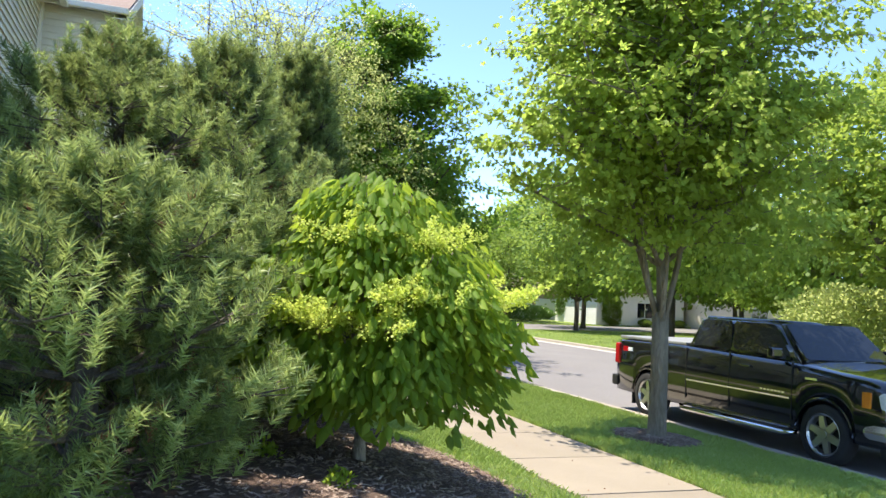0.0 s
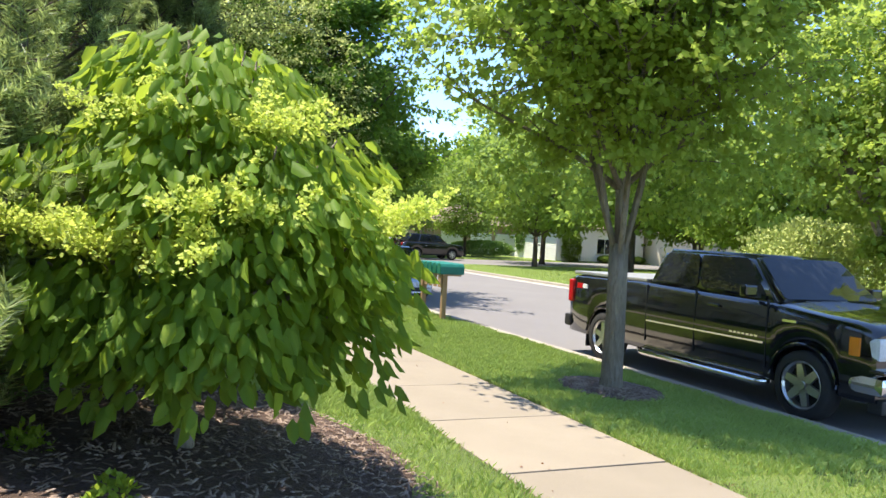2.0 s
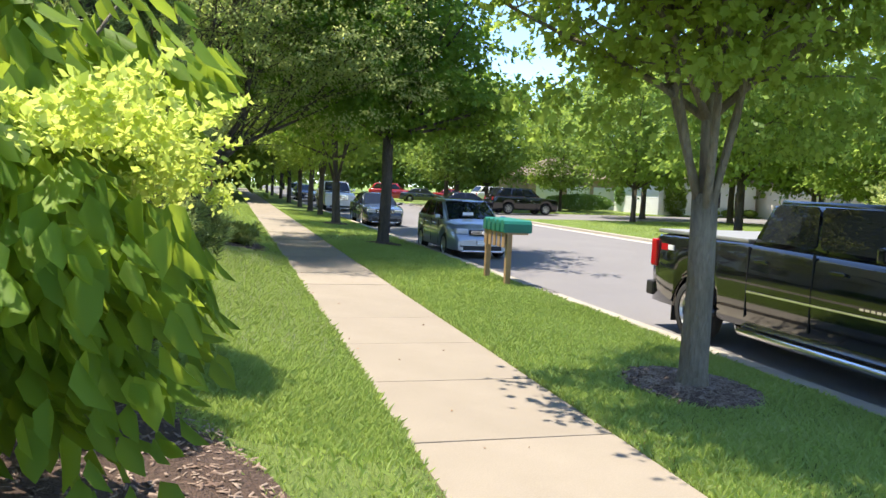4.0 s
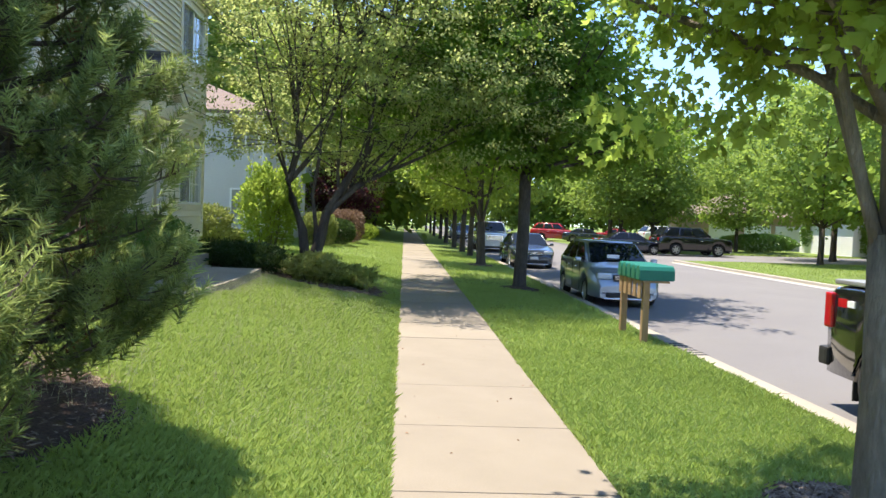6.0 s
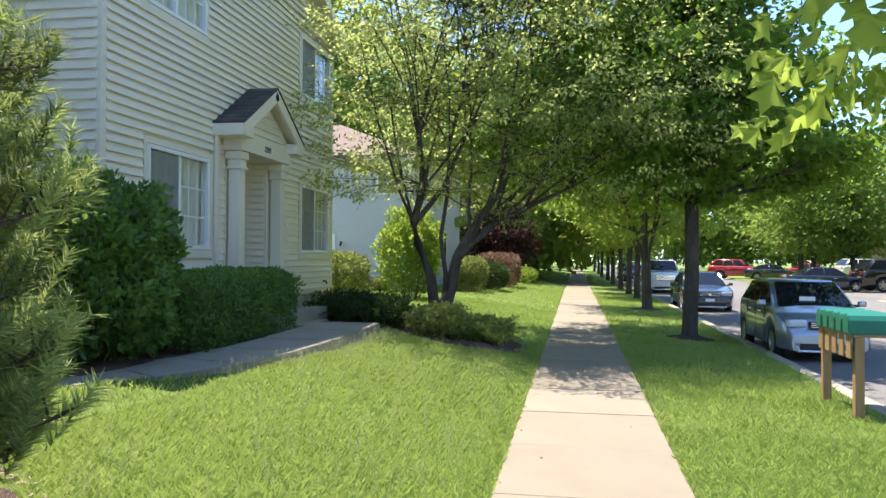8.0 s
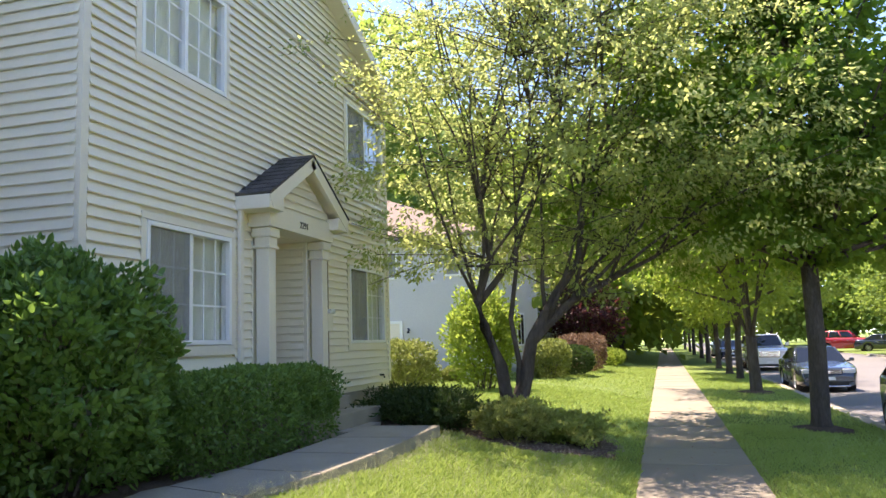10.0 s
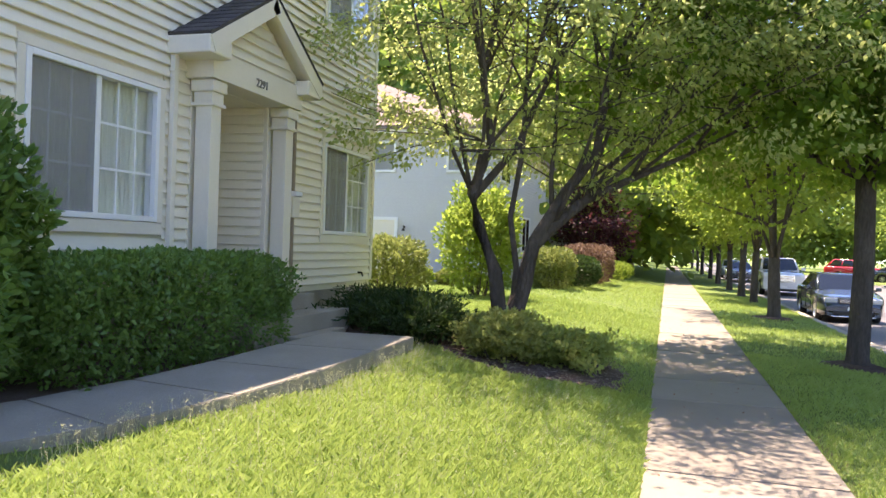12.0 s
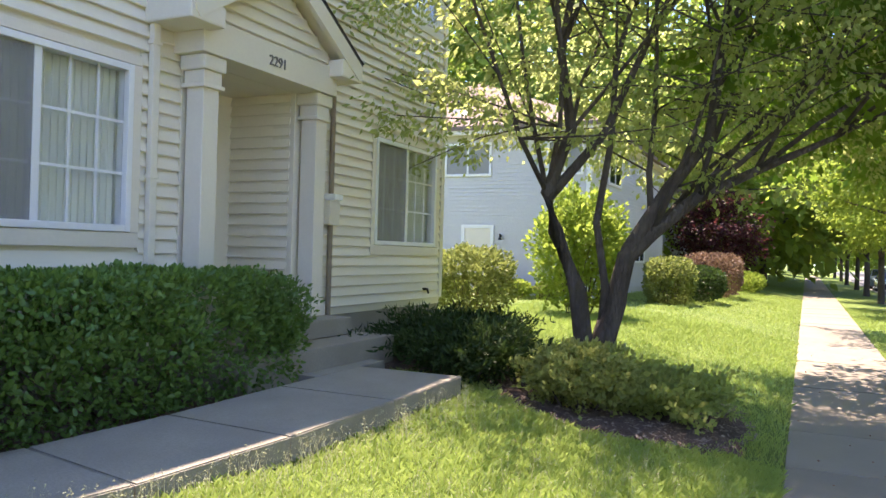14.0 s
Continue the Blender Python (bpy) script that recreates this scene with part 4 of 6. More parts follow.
p3 = tree_mesh("street_tree", 37, 2.3, 0.16, 10.5, 2.9, 2.7, "bark_dark", "leaf_mid", 14000, 0.22, limbs=18, sub=4, width=0.6, droop=0.3, loose=0.30, gap=0.34, fork=4, label="slender light green street tree on the parkway", group="street trees", density=0.5)
put_tree(p3, 2.5, 45.5, 33, 0.92)
for x, y, t, s in ((2.55, 41.0, 80, 0.9), (2.45, 51.5, 200, 0.95), (2.4, 60, 300, 1.0), (2.5, 71, 20, 1.0), (2.4, 83, 130, 1.05), (2.5, 97, 230, 1.0), (2.4, 113, 45, 1.1), (2.2, -4.5, 70, 0.9)):
    copy_thing(p3, pose(x, y, ground_z(x, y), 0, 0, t) @ Matrix.Scale(s, 4))
def lean(pts):
    """Points given as (across, up) in the plane in which the crabapple leans, with a slight weave out of it."""
    return [Vector((0.903 * u + 0.08 * math.sin(3 * z), 0.429 * u + 0.10 * math.sin(2 * z + 1), z)) for u, z in pts]


crab = tree_mesh("crabapple_tree", 47, 1.0, 0.12, 8.2, 4.3, 2.35, "bark_dark", "leaf_crab", 76000, 0.084, limbs=60, sub=7, width=0.55, droop=0.45, loose=0.17,
                 paths=[(lean([(-0.05, -0.15), (-0.03, 0.1), (-0.14, 0.85), (-0.25, 1.5), (-0.38, 1.9), (-0.28, 2.6), (-0.30, 3.5), (-0.2, 4.6)]), 0.125, 0.035),
                        (lean([(0.06, -0.15), (0.10, 0.1), (0.25, 0.73), (0.48, 1.23), (0.80, 1.50), (1.23, 1.88), (1.8, 2.2), (2.6, 2.6)]), 0.16, 0.03),
                        (lean([(0.40, 1.05), (0.52, 1.3), (0.92, 1.98), (1.23, 2.55), (1.36, 3.1), (1.54, 3.7), (1.9, 4.8), (2.0, 5.6)]), 0.10, 0.02),
                        (lean([(0.10, 0.2), (0.17, 0.9), (0.20, 1.6), (0.17, 2.5), (0.30, 3.4), (0.5, 4.4), (0.6, 5.2), (0.6, 6.0)]), 0.05, 0.015),
                        (lean([(-0.36, 1.85), (-0.15, 2.2), (0.10, 2.6), (0.35, 3.1), (0.66, 3.6), (1.0, 4.6), (1.1, 5.4), (1.2, 6.2)]), 0.06, 0.015)],
                 off=(1.5, 0.8), label="many-stemmed leaning crabapple with dark bark and small leaves", density=0.40, spread=0.7, gap=0.42)
put_tree(crab, -2.78, 20.4, 0, 1.0, 0.48)

# trees across the street and in the distance
low_maple = tree_mesh("maple_tree", 53, 1.0, 0.2, 9.5, 4.6, 2.9, "bark", "leaf_mid", 24000, 0.19, limbs=30, sub=5, width=0.9, droop=0.6, loose=0.28, gap=0.38, shape6=True, density=0.42, spread=0.6, bend=0.06,
                      stems=[(-0.55, 0.25, 1.0, 5.6, 0.15), (-0.25, -0.1, 1.0, 6.0, 0.14), (0.1, 0.3, 1.0, 6.0, 0.14), (0.45, -0.2, 1.0, 5.6, 0.14)], label="low-forked spreading maple across the street", group="trees across the street")
put_tree(low_maple, 17.4, 14.6)
far_a = tree_mesh("shade_tree", 61, 2.0, 0.16, 9.8, 3.8, 2.3, "bark_dark", "leaf_far", 9500, 0.27, limbs=14, sub=4, width=0.65, loose=0.5, label="spreading shade tree on the far lawn", group="trees across the street", density=0.6, spread=0.8)
put_tree(far_a, 22.0, 44.5)
for x, y, t, s in ((17.9, 60.5, 60, 0.95), (25.0, 62.0, 150, 0.85), (21, 33, 75, 1.25), (27, 52, 300, 1.2), (17.5, 71, 10, 1.3), (24, 24, 130, 1.3), (30, 46, 210, 1.25), (38, 47, 310, 1.2), (15.9, 62, 200, 1.1), (33, 42, 20, 0.95), (29.5, 34, 110, 0.9)):
    copy_thing(far_a, pose(x, y, ground_z(x, y), 0, 0, t) @ Matrix.Scale(s, 4))
far_b = tree_mesh("woodland_tree", 71, 2.0, 0.22, 13.0, 4.8, 1.2, "bark_dark", "leaf_far", 5200, 0.55, limbs=10, sub=3, width=0.7, loose=0.8, label="tall leafy tree in the distant tree line", group="distant trees", density=0.75)
put_tree(far_b, 40, 98)
far_c = tree_mesh("woodland_tree", 73, 2.0, 0.22, 13.5, 4.6, 1.0, "bark_dark", "leaf_mid", 5200, 0.55, limbs=10, sub=3, width=0.7, loose=0.85, label="tall yellow-green tree in the distant tree line", group="distant trees", density=0.75)
put_tree(far_c, 8, 150)
rnd = random.Random(5)
spots = [(-3, 62), (-6.5, 70), (-4.5, 80), (-9, 56), (-5, 92), (-4, 108), (-7, 125), (-12, 70), (-3, 140), (-16, 90), (4, 170), (12, 165), (20, 150), (26, 135), (32, 122), (48, 110), (20, 118), (14, 122), (54, 92), (60, 84), (66, 74), (58, 70), (70, 62), (64, 54), (72, 48), (58, 44), (66, 36), (54, 33), (62, 24), (48, 24), (56, 14), (42, 13), (50, 4), (36, 5), (-14, 46), (-20, 60), (46, 60), (40, 28), (32, 20), (28, 8), (38, 78), (-26, 40), (44, 110), (34, 108), (26, 112), (52, 100), (40, 124)]
for k, (x, y) in enumerate(spots):
    copy_thing(far_b if k % 3 else far_c, pose(x, y, ground_z(x, y) - 0.05, 0, 0, rnd.uniform(0, 360)) @ Matrix.Scale(rnd.uniform(0.95, 1.4), 4))


def shrub(name, loc, rx, ry, z0, h, leaf, n, size, label, seed, square=2.0, width=0.6, upright=0.3, rough_out=0.10, category="shrub", core="bark_dark", group="", turn=0.0, lumps=2.0, shape6=False):
    """A clipped or loose shrub: stems and a dense shell of leaves over a rounded outline; square: 2 round, larger boxier."""
    rs, rnd = np.random.RandomState(seed), random.Random(seed)
    x, y, z = loc
    root = thing(name, (0, 0, 0), label, category, group)
    bm = bmesh.new()
    for k in range(14):
        a = k * 2.4
        q = rnd.uniform(0.2, 0.8)
        limb(bm, rnd, (rx * 0.35 * q * math.cos(a), ry * 0.6 * q * math.sin(a), -0.08), (rx * math.cos(a) * 0.7, ry * math.sin(a) * 0.7, h), h * rnd.uniform(0.6, 0.85), 0.016, 0.005, 0.12, 5)
    part("branchwork", bm, core, root)
    u = unit(rs.normal(size=(n, 3)))
    u[:, 2] = np.abs(u[:, 2]) * np.where(rs.uniform(size=n) < 0.64, 1, -0.8)
    p = square
    k = (np.abs(u) ** p).sum(1, keepdims=True) ** (-1 / p)
    s = u * k
    lump = np.array([1 + rough_out * (noise.noise((q[0] * lumps + seed, q[1] * lumps * ry / rx, q[2] * lumps)) + 0.5 * noise.noise((q[0] * 5 + seed, q[1] * 5 * ry / rx, q[2] * 5))) for q in s[:, :3]])[:, None]
    depth = 1 - np.abs(rs.normal(size=(n, 1))) * (0.10 + rough_out * 0.25)
    c = s * lump * depth * np.array([rx, ry, h * 0.5]) + np.array([0, 0, z0 + h * 0.5])
    tip = unit(u * 0.5 + rs.normal(size=(n, 3)) * 0.6 + np.array([0, 0, upright]))
    v, f = (leaves6 if shape6 else leaves)(c, tip, size, width, rs, face=u)
    raw("foliage", v, f, leaf, root)
    root.matrix_basis = pose(x, y, z, 0, 0, turn)
    return root


def gz(x, y):
    return (x, y, ground_z(x, y))


hedge = shrub("hedge", gz(-4.98, 16.07), 0.54, 1.74, 0.0, 1.0, "leaf_hedge", 30000, 0.05, "clipped dark green boxy hedge beside the entry path", 3, square=6.0, rough_out=0.12, lumps=2.6, shape6=True, category="hedge")
big = shrub("euonymus_bush", gz(-5.45, 13.65), 0.85, 0.95, 0.0, 2.0, "leaf_hedge", 20000, 0.085, "large rounded glossy green bush at the house corner", 5, square=2.6, rough_out=0.26, lumps=2.4, shape6=True)
shrub("hedge", gz(-6.3, 10.4), 0.55, 1.0, 0.0, 1.0, "leaf_hedge", 9000, 0.06, "low dark green hedge along the path", 6, square=4.0, category="hedge")
shrub("juniper", gz(-4.3, 20.3), 0.75, 1.25, 0.0, 0.50, "leaf_jun", 12000, 0.09, "low dark spreading juniper beside the steps", 7, width=0.25, rough_out=0.7, upright=0.2, lumps=3.2)
shrub("juniper", gz(-3.55, 19.35), 0.55, 0.75, 0.0, 0.52, "leaf_jun", 7000, 0.09, "low dark spreading juniper under the crabapple", 8, width=0.25, rough_out=0.7, lumps=3.2)
shrub("spirea", gz(-2.45, 19.05), 0.55, 0.5, 0.0, 0.58, "leaf_gold", 9000, 0.055, "yellow-green spirea mound under the crabapple", 9, rough_out=0.5, lumps=3.0)
shrub("spirea", gz(-1.85, 19.75), 0.55, 0.65, 0.0, 0.42, "leaf_crab", 8000, 0.07, "low loose green shrub in the mulch under the crabapple", 10, rough_out=0.8, lumps=3.0)
shrub("boxwood", gz(-6.2, 25.2), 0.75, 0.8, 0.0, 1.25, "leaf_spir", 7000, 0.08, "rounded yellow-green boxwood past the house corner", 12, square=3.0, rough_out=0.25)
shrub("viburnum", gz(-4.8, 27.5), 0.9, 1.0, 0.0, 2.6, "leaf_mid", 9000, 0.11, "upright bright green shrub behind the crabapple", 13, rough_out=0.4, lumps=2.6)
shrub("hedge", gz(-4.0, 34.0), 0.62, 0.95, 0.0, 1.25, "leaf_spir", 7000, 0.09, "clipped yellow-green hedge in front of the far house", 14, square=4.0, category="hedge", group="far hedges")
shrub("hedge", gz(-3.75, 36.6), 0.95, 1.3, 0.0, 1.05, "leaf_jun", 9000, 0.09, "clipped dark green hedge in front of the far house", 15, square=3.0, category="hedge", group="far hedges")
shrub("hedge", gz(-3.7, 41.5), 1.0, 1.6, 0.0, 1.5, "leaf_rust", 8000, 0.10, "clipped rust-brown shrub beside the far lawn", 16, square=4.0, category="hedge", group="far hedges")
shrub("hedge", gz(-3.0, 49.0), 0.8, 1.5, 0.0, 0.9, "leaf_mid", 4000, 0.10, "low light green shrub beside the far lawn", 17, group="far hedges")
plum = tree_mesh("plum_tree", 81, 1.2, 0.1, 4.6, 2.2, 0.9, "bark_dark", "leaf_plum", 7000, 0.16, limbs=12, sub=4, label="purple-leaved plum tree near the far house", loose=0.35)
put_tree(plum, -4.6, 51.5)
for k, (x, y) in enumerate(((-9.0, 30.6), (-8.2, 31.0), (-7.3, 30.8), (-6.6, 31.2))):
    shrub("perennial", gz(x, y), 0.35, 0.35, 0.0, 0.45, "leaf_spir" if k % 2 else "leaf_mid", 1500, 0.09, "small green perennial clump at the foot of the wall", 20 + k, group="foundation plants")
for k, (x, y, rx, ry, h, lf) in enumerate(((18.5, 19.5, 2.2, 2.6, 2.9, "leaf_crab"), (20.5, 14.2, 2.4, 2.4, 2.7, "leaf_crab"), (22.5, 24.0, 2.0, 2.2, 2.6, "leaf_far"), (27.5, 63.5, 3.2, 1.2, 1.4, "leaf_hedge"), (33.0, 65, 1.2, 1.2, 3.0, "leaf_hedge"), (44, 56, 2.0, 1.5, 1.6, "leaf_far"))):
    shrub("flowering_bush" if k < 3 else "hedge", gz(x, y), rx, ry, 0.0, h, lf, 8000, 0.16, ("large loose bush with pale blossom across the street", "dense dark green hedge by the garages")[k > 2], 30 + k, rough_out=0.3 if k < 3 else 0.12)


def lilac(x, y, z):
    """Tree lilac: thin crooked stems, tiers of boughs with long drooping leaves, and cream flower plumes on the boughs."""
    rnd, rs = random.Random(91), np.random.RandomState(91)
    root = thing("tree_lilac", (x, y, z), "tree lilac with drooping green leaves and cream flower plumes", "tree")
    bm = bmesh.new()
    fork = Vector((x + 0.03, y + 0.02, z + 0.42))
    tube(bm, [(x, y, z - 0.1), (x + 0.01, y, z + 0.02), (x + 0.01, y, z + 0.2), fork], [0.07, 0.055, 0.045, 0.042], 10)
    boughs = []
    for tier, (n, ra, rb, za, zb, size) in enumerate(((8, 0.35, 0.80, 0.66, 0.90, 0.24), (17, 0.55, 0.90, 0.92, 1.22, 0.26), (13, 0.40, 0.84, 1.34, 1.74, 0.27), (10, 0.12, 0.62, 1.76, 2.16, 0.25))):
        for k in range(n):
            a = k * math.tau / n + tier * 0.5 + rnd.uniform(-0.22, 0.22)
            r = rnd.uniform(ra, rb)
            c = Vector((x + 0.07 + r * math.cos(a), y + r * math.sin(a), z + rnd.uniform(za, zb)))
            m = fork.lerp(c, 0.5) + Vector((rnd.uniform(-0.06, 0.06), rnd.uniform(-0.06, 0.06), rnd.uniform(-0.10, 0.05)))
            tube(bm, [fork, fork.lerp(m, 0.5) + Vector((rnd.uniform(-0.03, 0.03), 0, 0.03)), m, m.lerp(c, 0.6), c], [0.022, 0.018, 0.013, 0.009, 0.005], 6)
            boughs.append((np.array(c), a, tier, size * rnd.uniform(0.8, 1.2)))
    part("trunk", bm, "bark", root, "grey-brown crooked stems", smooth=True)
    C, A = [], []
    for c, a, tier, size in boughs:
        n = int(185 * (size / 0.28) ** 2)
        q = np.sqrt(rs.uniform(0, 1, n))[:, None]
        t = rs.uniform(0, math.tau, n)
        d = np.stack([np.cos(t), np.sin(t), np.zeros(n)], 1)
        fall = -0.55 * size * q ** 2 - rs.uniform(0, 1, (n, 1)) ** 1.3 * 0.34
        C.append(c + d * q * size * 1.15 + np.array([0, 0, 1]) * (fall + 0.05))
        A.append(unit(d * q + np.array([math.cos(a), math.sin(a), 0]) * 0.6 + 1e-4))
    C, A = np.concatenate(C), np.concatenate(A)
    tip = unit(A * rs.uniform(0.2, 0.9, (len(C), 1)) + rs.normal(size=C.shape) * 0.22 - np.array([0, 0, 0.9]))
    v, f = leaves6(C, tip, 0.112, 0.56, rs, 0.4, face=A * 0.7 + np.array([0, 0, 0.55]))
    raw("crown", v, f, "leaf_lil", root)
    # plumes lie along the tops of the lower boughs, each of many fine sprays
    for c, a, tier, size in boughs:
        if tier == 0 or tier == 1 and rnd.random() < 0.12 or tier == 2 and rnd.random() < 0.75 or tier == 3 and rnd.random() < 0.85:
            continue
        out = np.array([math.cos(a), math.sin(a), 0.0])
        g = []
        for j in range(rnd.randint(13, 19)):
            d = unit(out * 0.7 + rs.normal(size=3) * np.array([0.8, 0.8, 0.2]) + np.array([0, 0, 0.55]))
            q = rs.uniform(0.0, 1.0, (110, 1))
            st = c + out * rnd.uniform(-0.12, 0.16) + rs.normal(size=3) * np.array([0.12, 0.12, 0.025]) + np.array([0, 0, 0.09])
            g.append(st + d * q * rnd.uniform(0.13, 0.27) + rs.normal(size=(110, 3)) * (0.030 - 0.02 * q))
        g = np.concatenate(g)
        tp = unit(rs.normal(size=(len(g), 3)) + np.array([0, 0, 0.4]))
        v, f = leaves(g, tp, 0.024, 0.8, rs, face=np.array([0, 0, 0.8]))
        raw("flower_plume", v, f, "flower", root, "cream flower plume")
    return root


lilac(-2.97, 4.72, 0.46)


def pine(seed, height, radius, n_shoot, label, low=0.10, taper=1.9):
    """A bushy pine: whorled limbs with side twigs, each ending in upturned brushes of long needles, and upright leaders."""
    rnd, rs = random.Random(seed), np.random.RandomState(seed)
    root = thing("pine_tree", (0, 0, 0), label, "tree", "pines by the corner")
    bm = bmesh.new()
    tube(bm, [(0, 0, -0.1), (0, 0, height * 0.5), (0.03, 0, height)], [0.09, 0.06, 0.012], 8)

    def env(q):
        return radius * (1 - q ** taper) * (0.74 + 0.26 * min(1, q / 0.18)) + 0.08

    P, D, T = [], [], []  # place, direction and kind of each shoot: 0 outer, 1 fresh tip, 2 shaded, 3 browned
    levels, arms = max(5, round(height / 0.26)), 8
    per = max(5, round(n_shoot * 1.25 / (levels * arms)))
    up = Vector((0, 0, 1))
    for k in range(levels):
        q = (k + 0.3) / levels
        zc = low + (height - low) * q * 0.94
        for j in range(arms):
            a = j * math.tau / arms + k * 0.8 + rnd.uniform(-0.22, 0.22)
            o = Vector((math.cos(a), math.sin(a), 0))
            lump = 1 + 0.30 * noise.noise((o.x * 1.6 + seed, o.y * 1.6, zc * 0.9)) + rnd.uniform(-0.16, 0.16)
            ln = env(q) * lump
            pts = limb(bm, rnd, (0, 0, zc), o + up * rnd.uniform(-0.18 + 0.3 * min(1, q / 0.3), 0.30), ln, 0.020, 0.006, 0.07, 5, 0.05, 5)
            lat = o.cross(up)
            for m in range(per):
                w = 0.30 + 0.72 * math.sqrt(rnd.random()) if m else 1.0
                i = min(4, int(w * 5))
                b = pts[i].lerp(pts[i + 1], min(1.0, w * 5 - i))
                sd = rnd.choice((-1, 1)) if m else 0
                e = b + lat * sd * rnd.uniform(0.05, 0.26) * (0.45 + 0.55 * ln) + up * rnd.uniform(-0.02, 0.16) + o * rnd.uniform(0, 0.10)
                tube(bm, [b, b.lerp(e, 0.6), e], [0.007, 0.005, 0.003], 3, cap=False)
                d = (o * rnd.uniform(0.3, 0.8) + lat * sd * 0.35 + up * rnd.uniform(0.5, 1.3) + Vector((rnd.gauss(0, 0.12), rnd.gauss(0, 0.12), 0))).normalized()
                P.append(e)
                D.append(d)
                T.append((1 if rnd.random() < 0.48 else 0) if w > 0.72 else (3 if rnd.random() < 0.12 else 2))
    for k in range(9):
        r = 0 if k == 0 else rnd.uniform(0.05, 0.45) * radius
        a = rnd.uniform(0, math.tau)
        top = Vector((r * math.cos(a), r * math.sin(a), height - 0.5 * r + rnd.uniform(-0.1, 0.12)))
        for m in range(4):
            P.append(top - up * 0.14 * m)
            D.append(Vector((rnd.gauss(0, 0.10), rnd.gauss(0, 0.10), 1)).normalized())
            T.append(1 if m == 0 else 0)
    part("trunk", bm, "bark_dark", root)
    P, D, T = np.array([tuple(p) for p in P]), np.array([tuple(d) for d in D]), np.array(T)

    def needles(kind, per, name, mat, ln, label=""):
        sel = np.nonzero(T == kind)[0]
        if not len(sel):
            return
        i = np.repeat(sel, per)
        n = len(i)
        size = rs.uniform(0.75, 1.25, (len(P), 1))[i]
        t = rs.uniform(-0.16, 0.10, (n, 1)) * size
        c = P[i] + D[i] * t
        r = unit(np.cross(D[i], rs.normal(size=(n, 3))))
        tip = unit(r * rs.uniform(0.6, 1.0, (n, 1)) + D[i] * rs.uniform(0.35, 0.9, (n, 1)))
        side = unit(np.cross(tip, rs.normal(size=(n, 3)))) * 0.0042
        L = ln * rs.uniform(0.75, 1.2, (n, 1)) * size
        v = np.stack([c - side, c + side, c + tip * L], 1).reshape(-1, 3)
        raw(name, v, np.arange(3 * n).reshape(n, 3), mat, root, label)

    needles(0, 85, "foliage", "needle", 0.082)
    needles(1, 95, "new_growth", "needle_new", 0.075, "pale green new needle shoots")
    needles(2, 60, "inner_foliage", "needle", 0.08)
    needles(3, 40, "dead_foliage", "dead", 0.08, "browned inner needles")
    return root


put = pine(101, 4.2, 1.18, 1700, "bushy grey-green pine beside the sidewalk lawn", taper=0.85)
put.matrix_basis = pose(-2.95, 8.25, ground_z(-2.95, 8.25), 0, 0, 20)
put = pine(105, 3.6, 1.25, 1100, "bushy grey-green pine behind the tree lilac")
put.matrix_basis = pose(-3.95, 6.9, ground_z(-3.95, 6.9), 0, 0, 40)
put = pine(103, 3.4, 1.6, 1500, "large bushy grey-green pine beside the mulch bed")
put.matrix_basis = pose(-4.85, 6.5, ground_z(-4.85, 6.5), 0, 0, 75)
put = pine(107, 1.8, 1.0, 900, "small bushy pine in front of the larger pines")
put.matrix_basis = pose(-4.75, 3.7, ground_z(-4.75, 3.7), 0, 0, 130)
put = pine(111, 1.9, 0.9, 800, "small bushy pine beside the tree lilac")
put.matrix_basis = pose(-4.15, 5.1, ground_z(-4.15, 5.1), 0, 0, 60)
put = pine(109, 1.55, 0.70, 480, "small light green pine at the edge of the lawn")
put.matrix_basis = pose(-2.85, 6.75, ground_z(-2.85, 6.75), 0, 0, 10)
for k, (x, y) in enumerate(((-3.95, 4.35), (-3.66, 4.55), (-3.3, 3.9))):
    shrub("weed", gz(x, y), 0.09, 0.09, 0.0, 0.15, "leaf_lil", 160, 0.04, "small green weed sprouting from the mulch", 140 + k, rough_out=0.6, group="weeds in the mulch")

# ---------------------------------------------------------------- houses beyond
def plain_window(parent, axis, plane, out, a0, a1, z0, z1, glass_mat="car_glass", name="window"):
    """A framed window on a wall. axis 1: the wall runs along y at x = plane; axis 0: along x at y = plane."""
    def b(a, c, d0, d1, e0, e1, bevel=0.0):
        lo, hi = sorted((plane + out * d0, plane + out * d1))
        return boxm(lo, a, e0, hi, c, e1, bevel=bevel) if axis == 1 else boxm(a, lo, e0, c, hi, e1, bevel=bevel)
    root = part(name, b(a0, a1, -0.02, 0.026, z0, z1), glass_mat, parent, "white-framed dark window")
    f = 0.07
    for u0, u1, v0, v1 in ((a0 - f, a0, z0 - f, z1 + f), (a1, a1 + f, z0 - f, z1 + f), (a0, a1, z1, z1 + f), (a0, a1, z0 - f, z0)):
        part("frame", b(u0, u1, -0.01, 0.05, v0, v1, 0.005), "white", root)
    m = (a0 + a1) / 2
    part("mullion", b(m - 0.03, m + 0.03, 0.0, 0.042, z0, z1), "white", root)
    return root


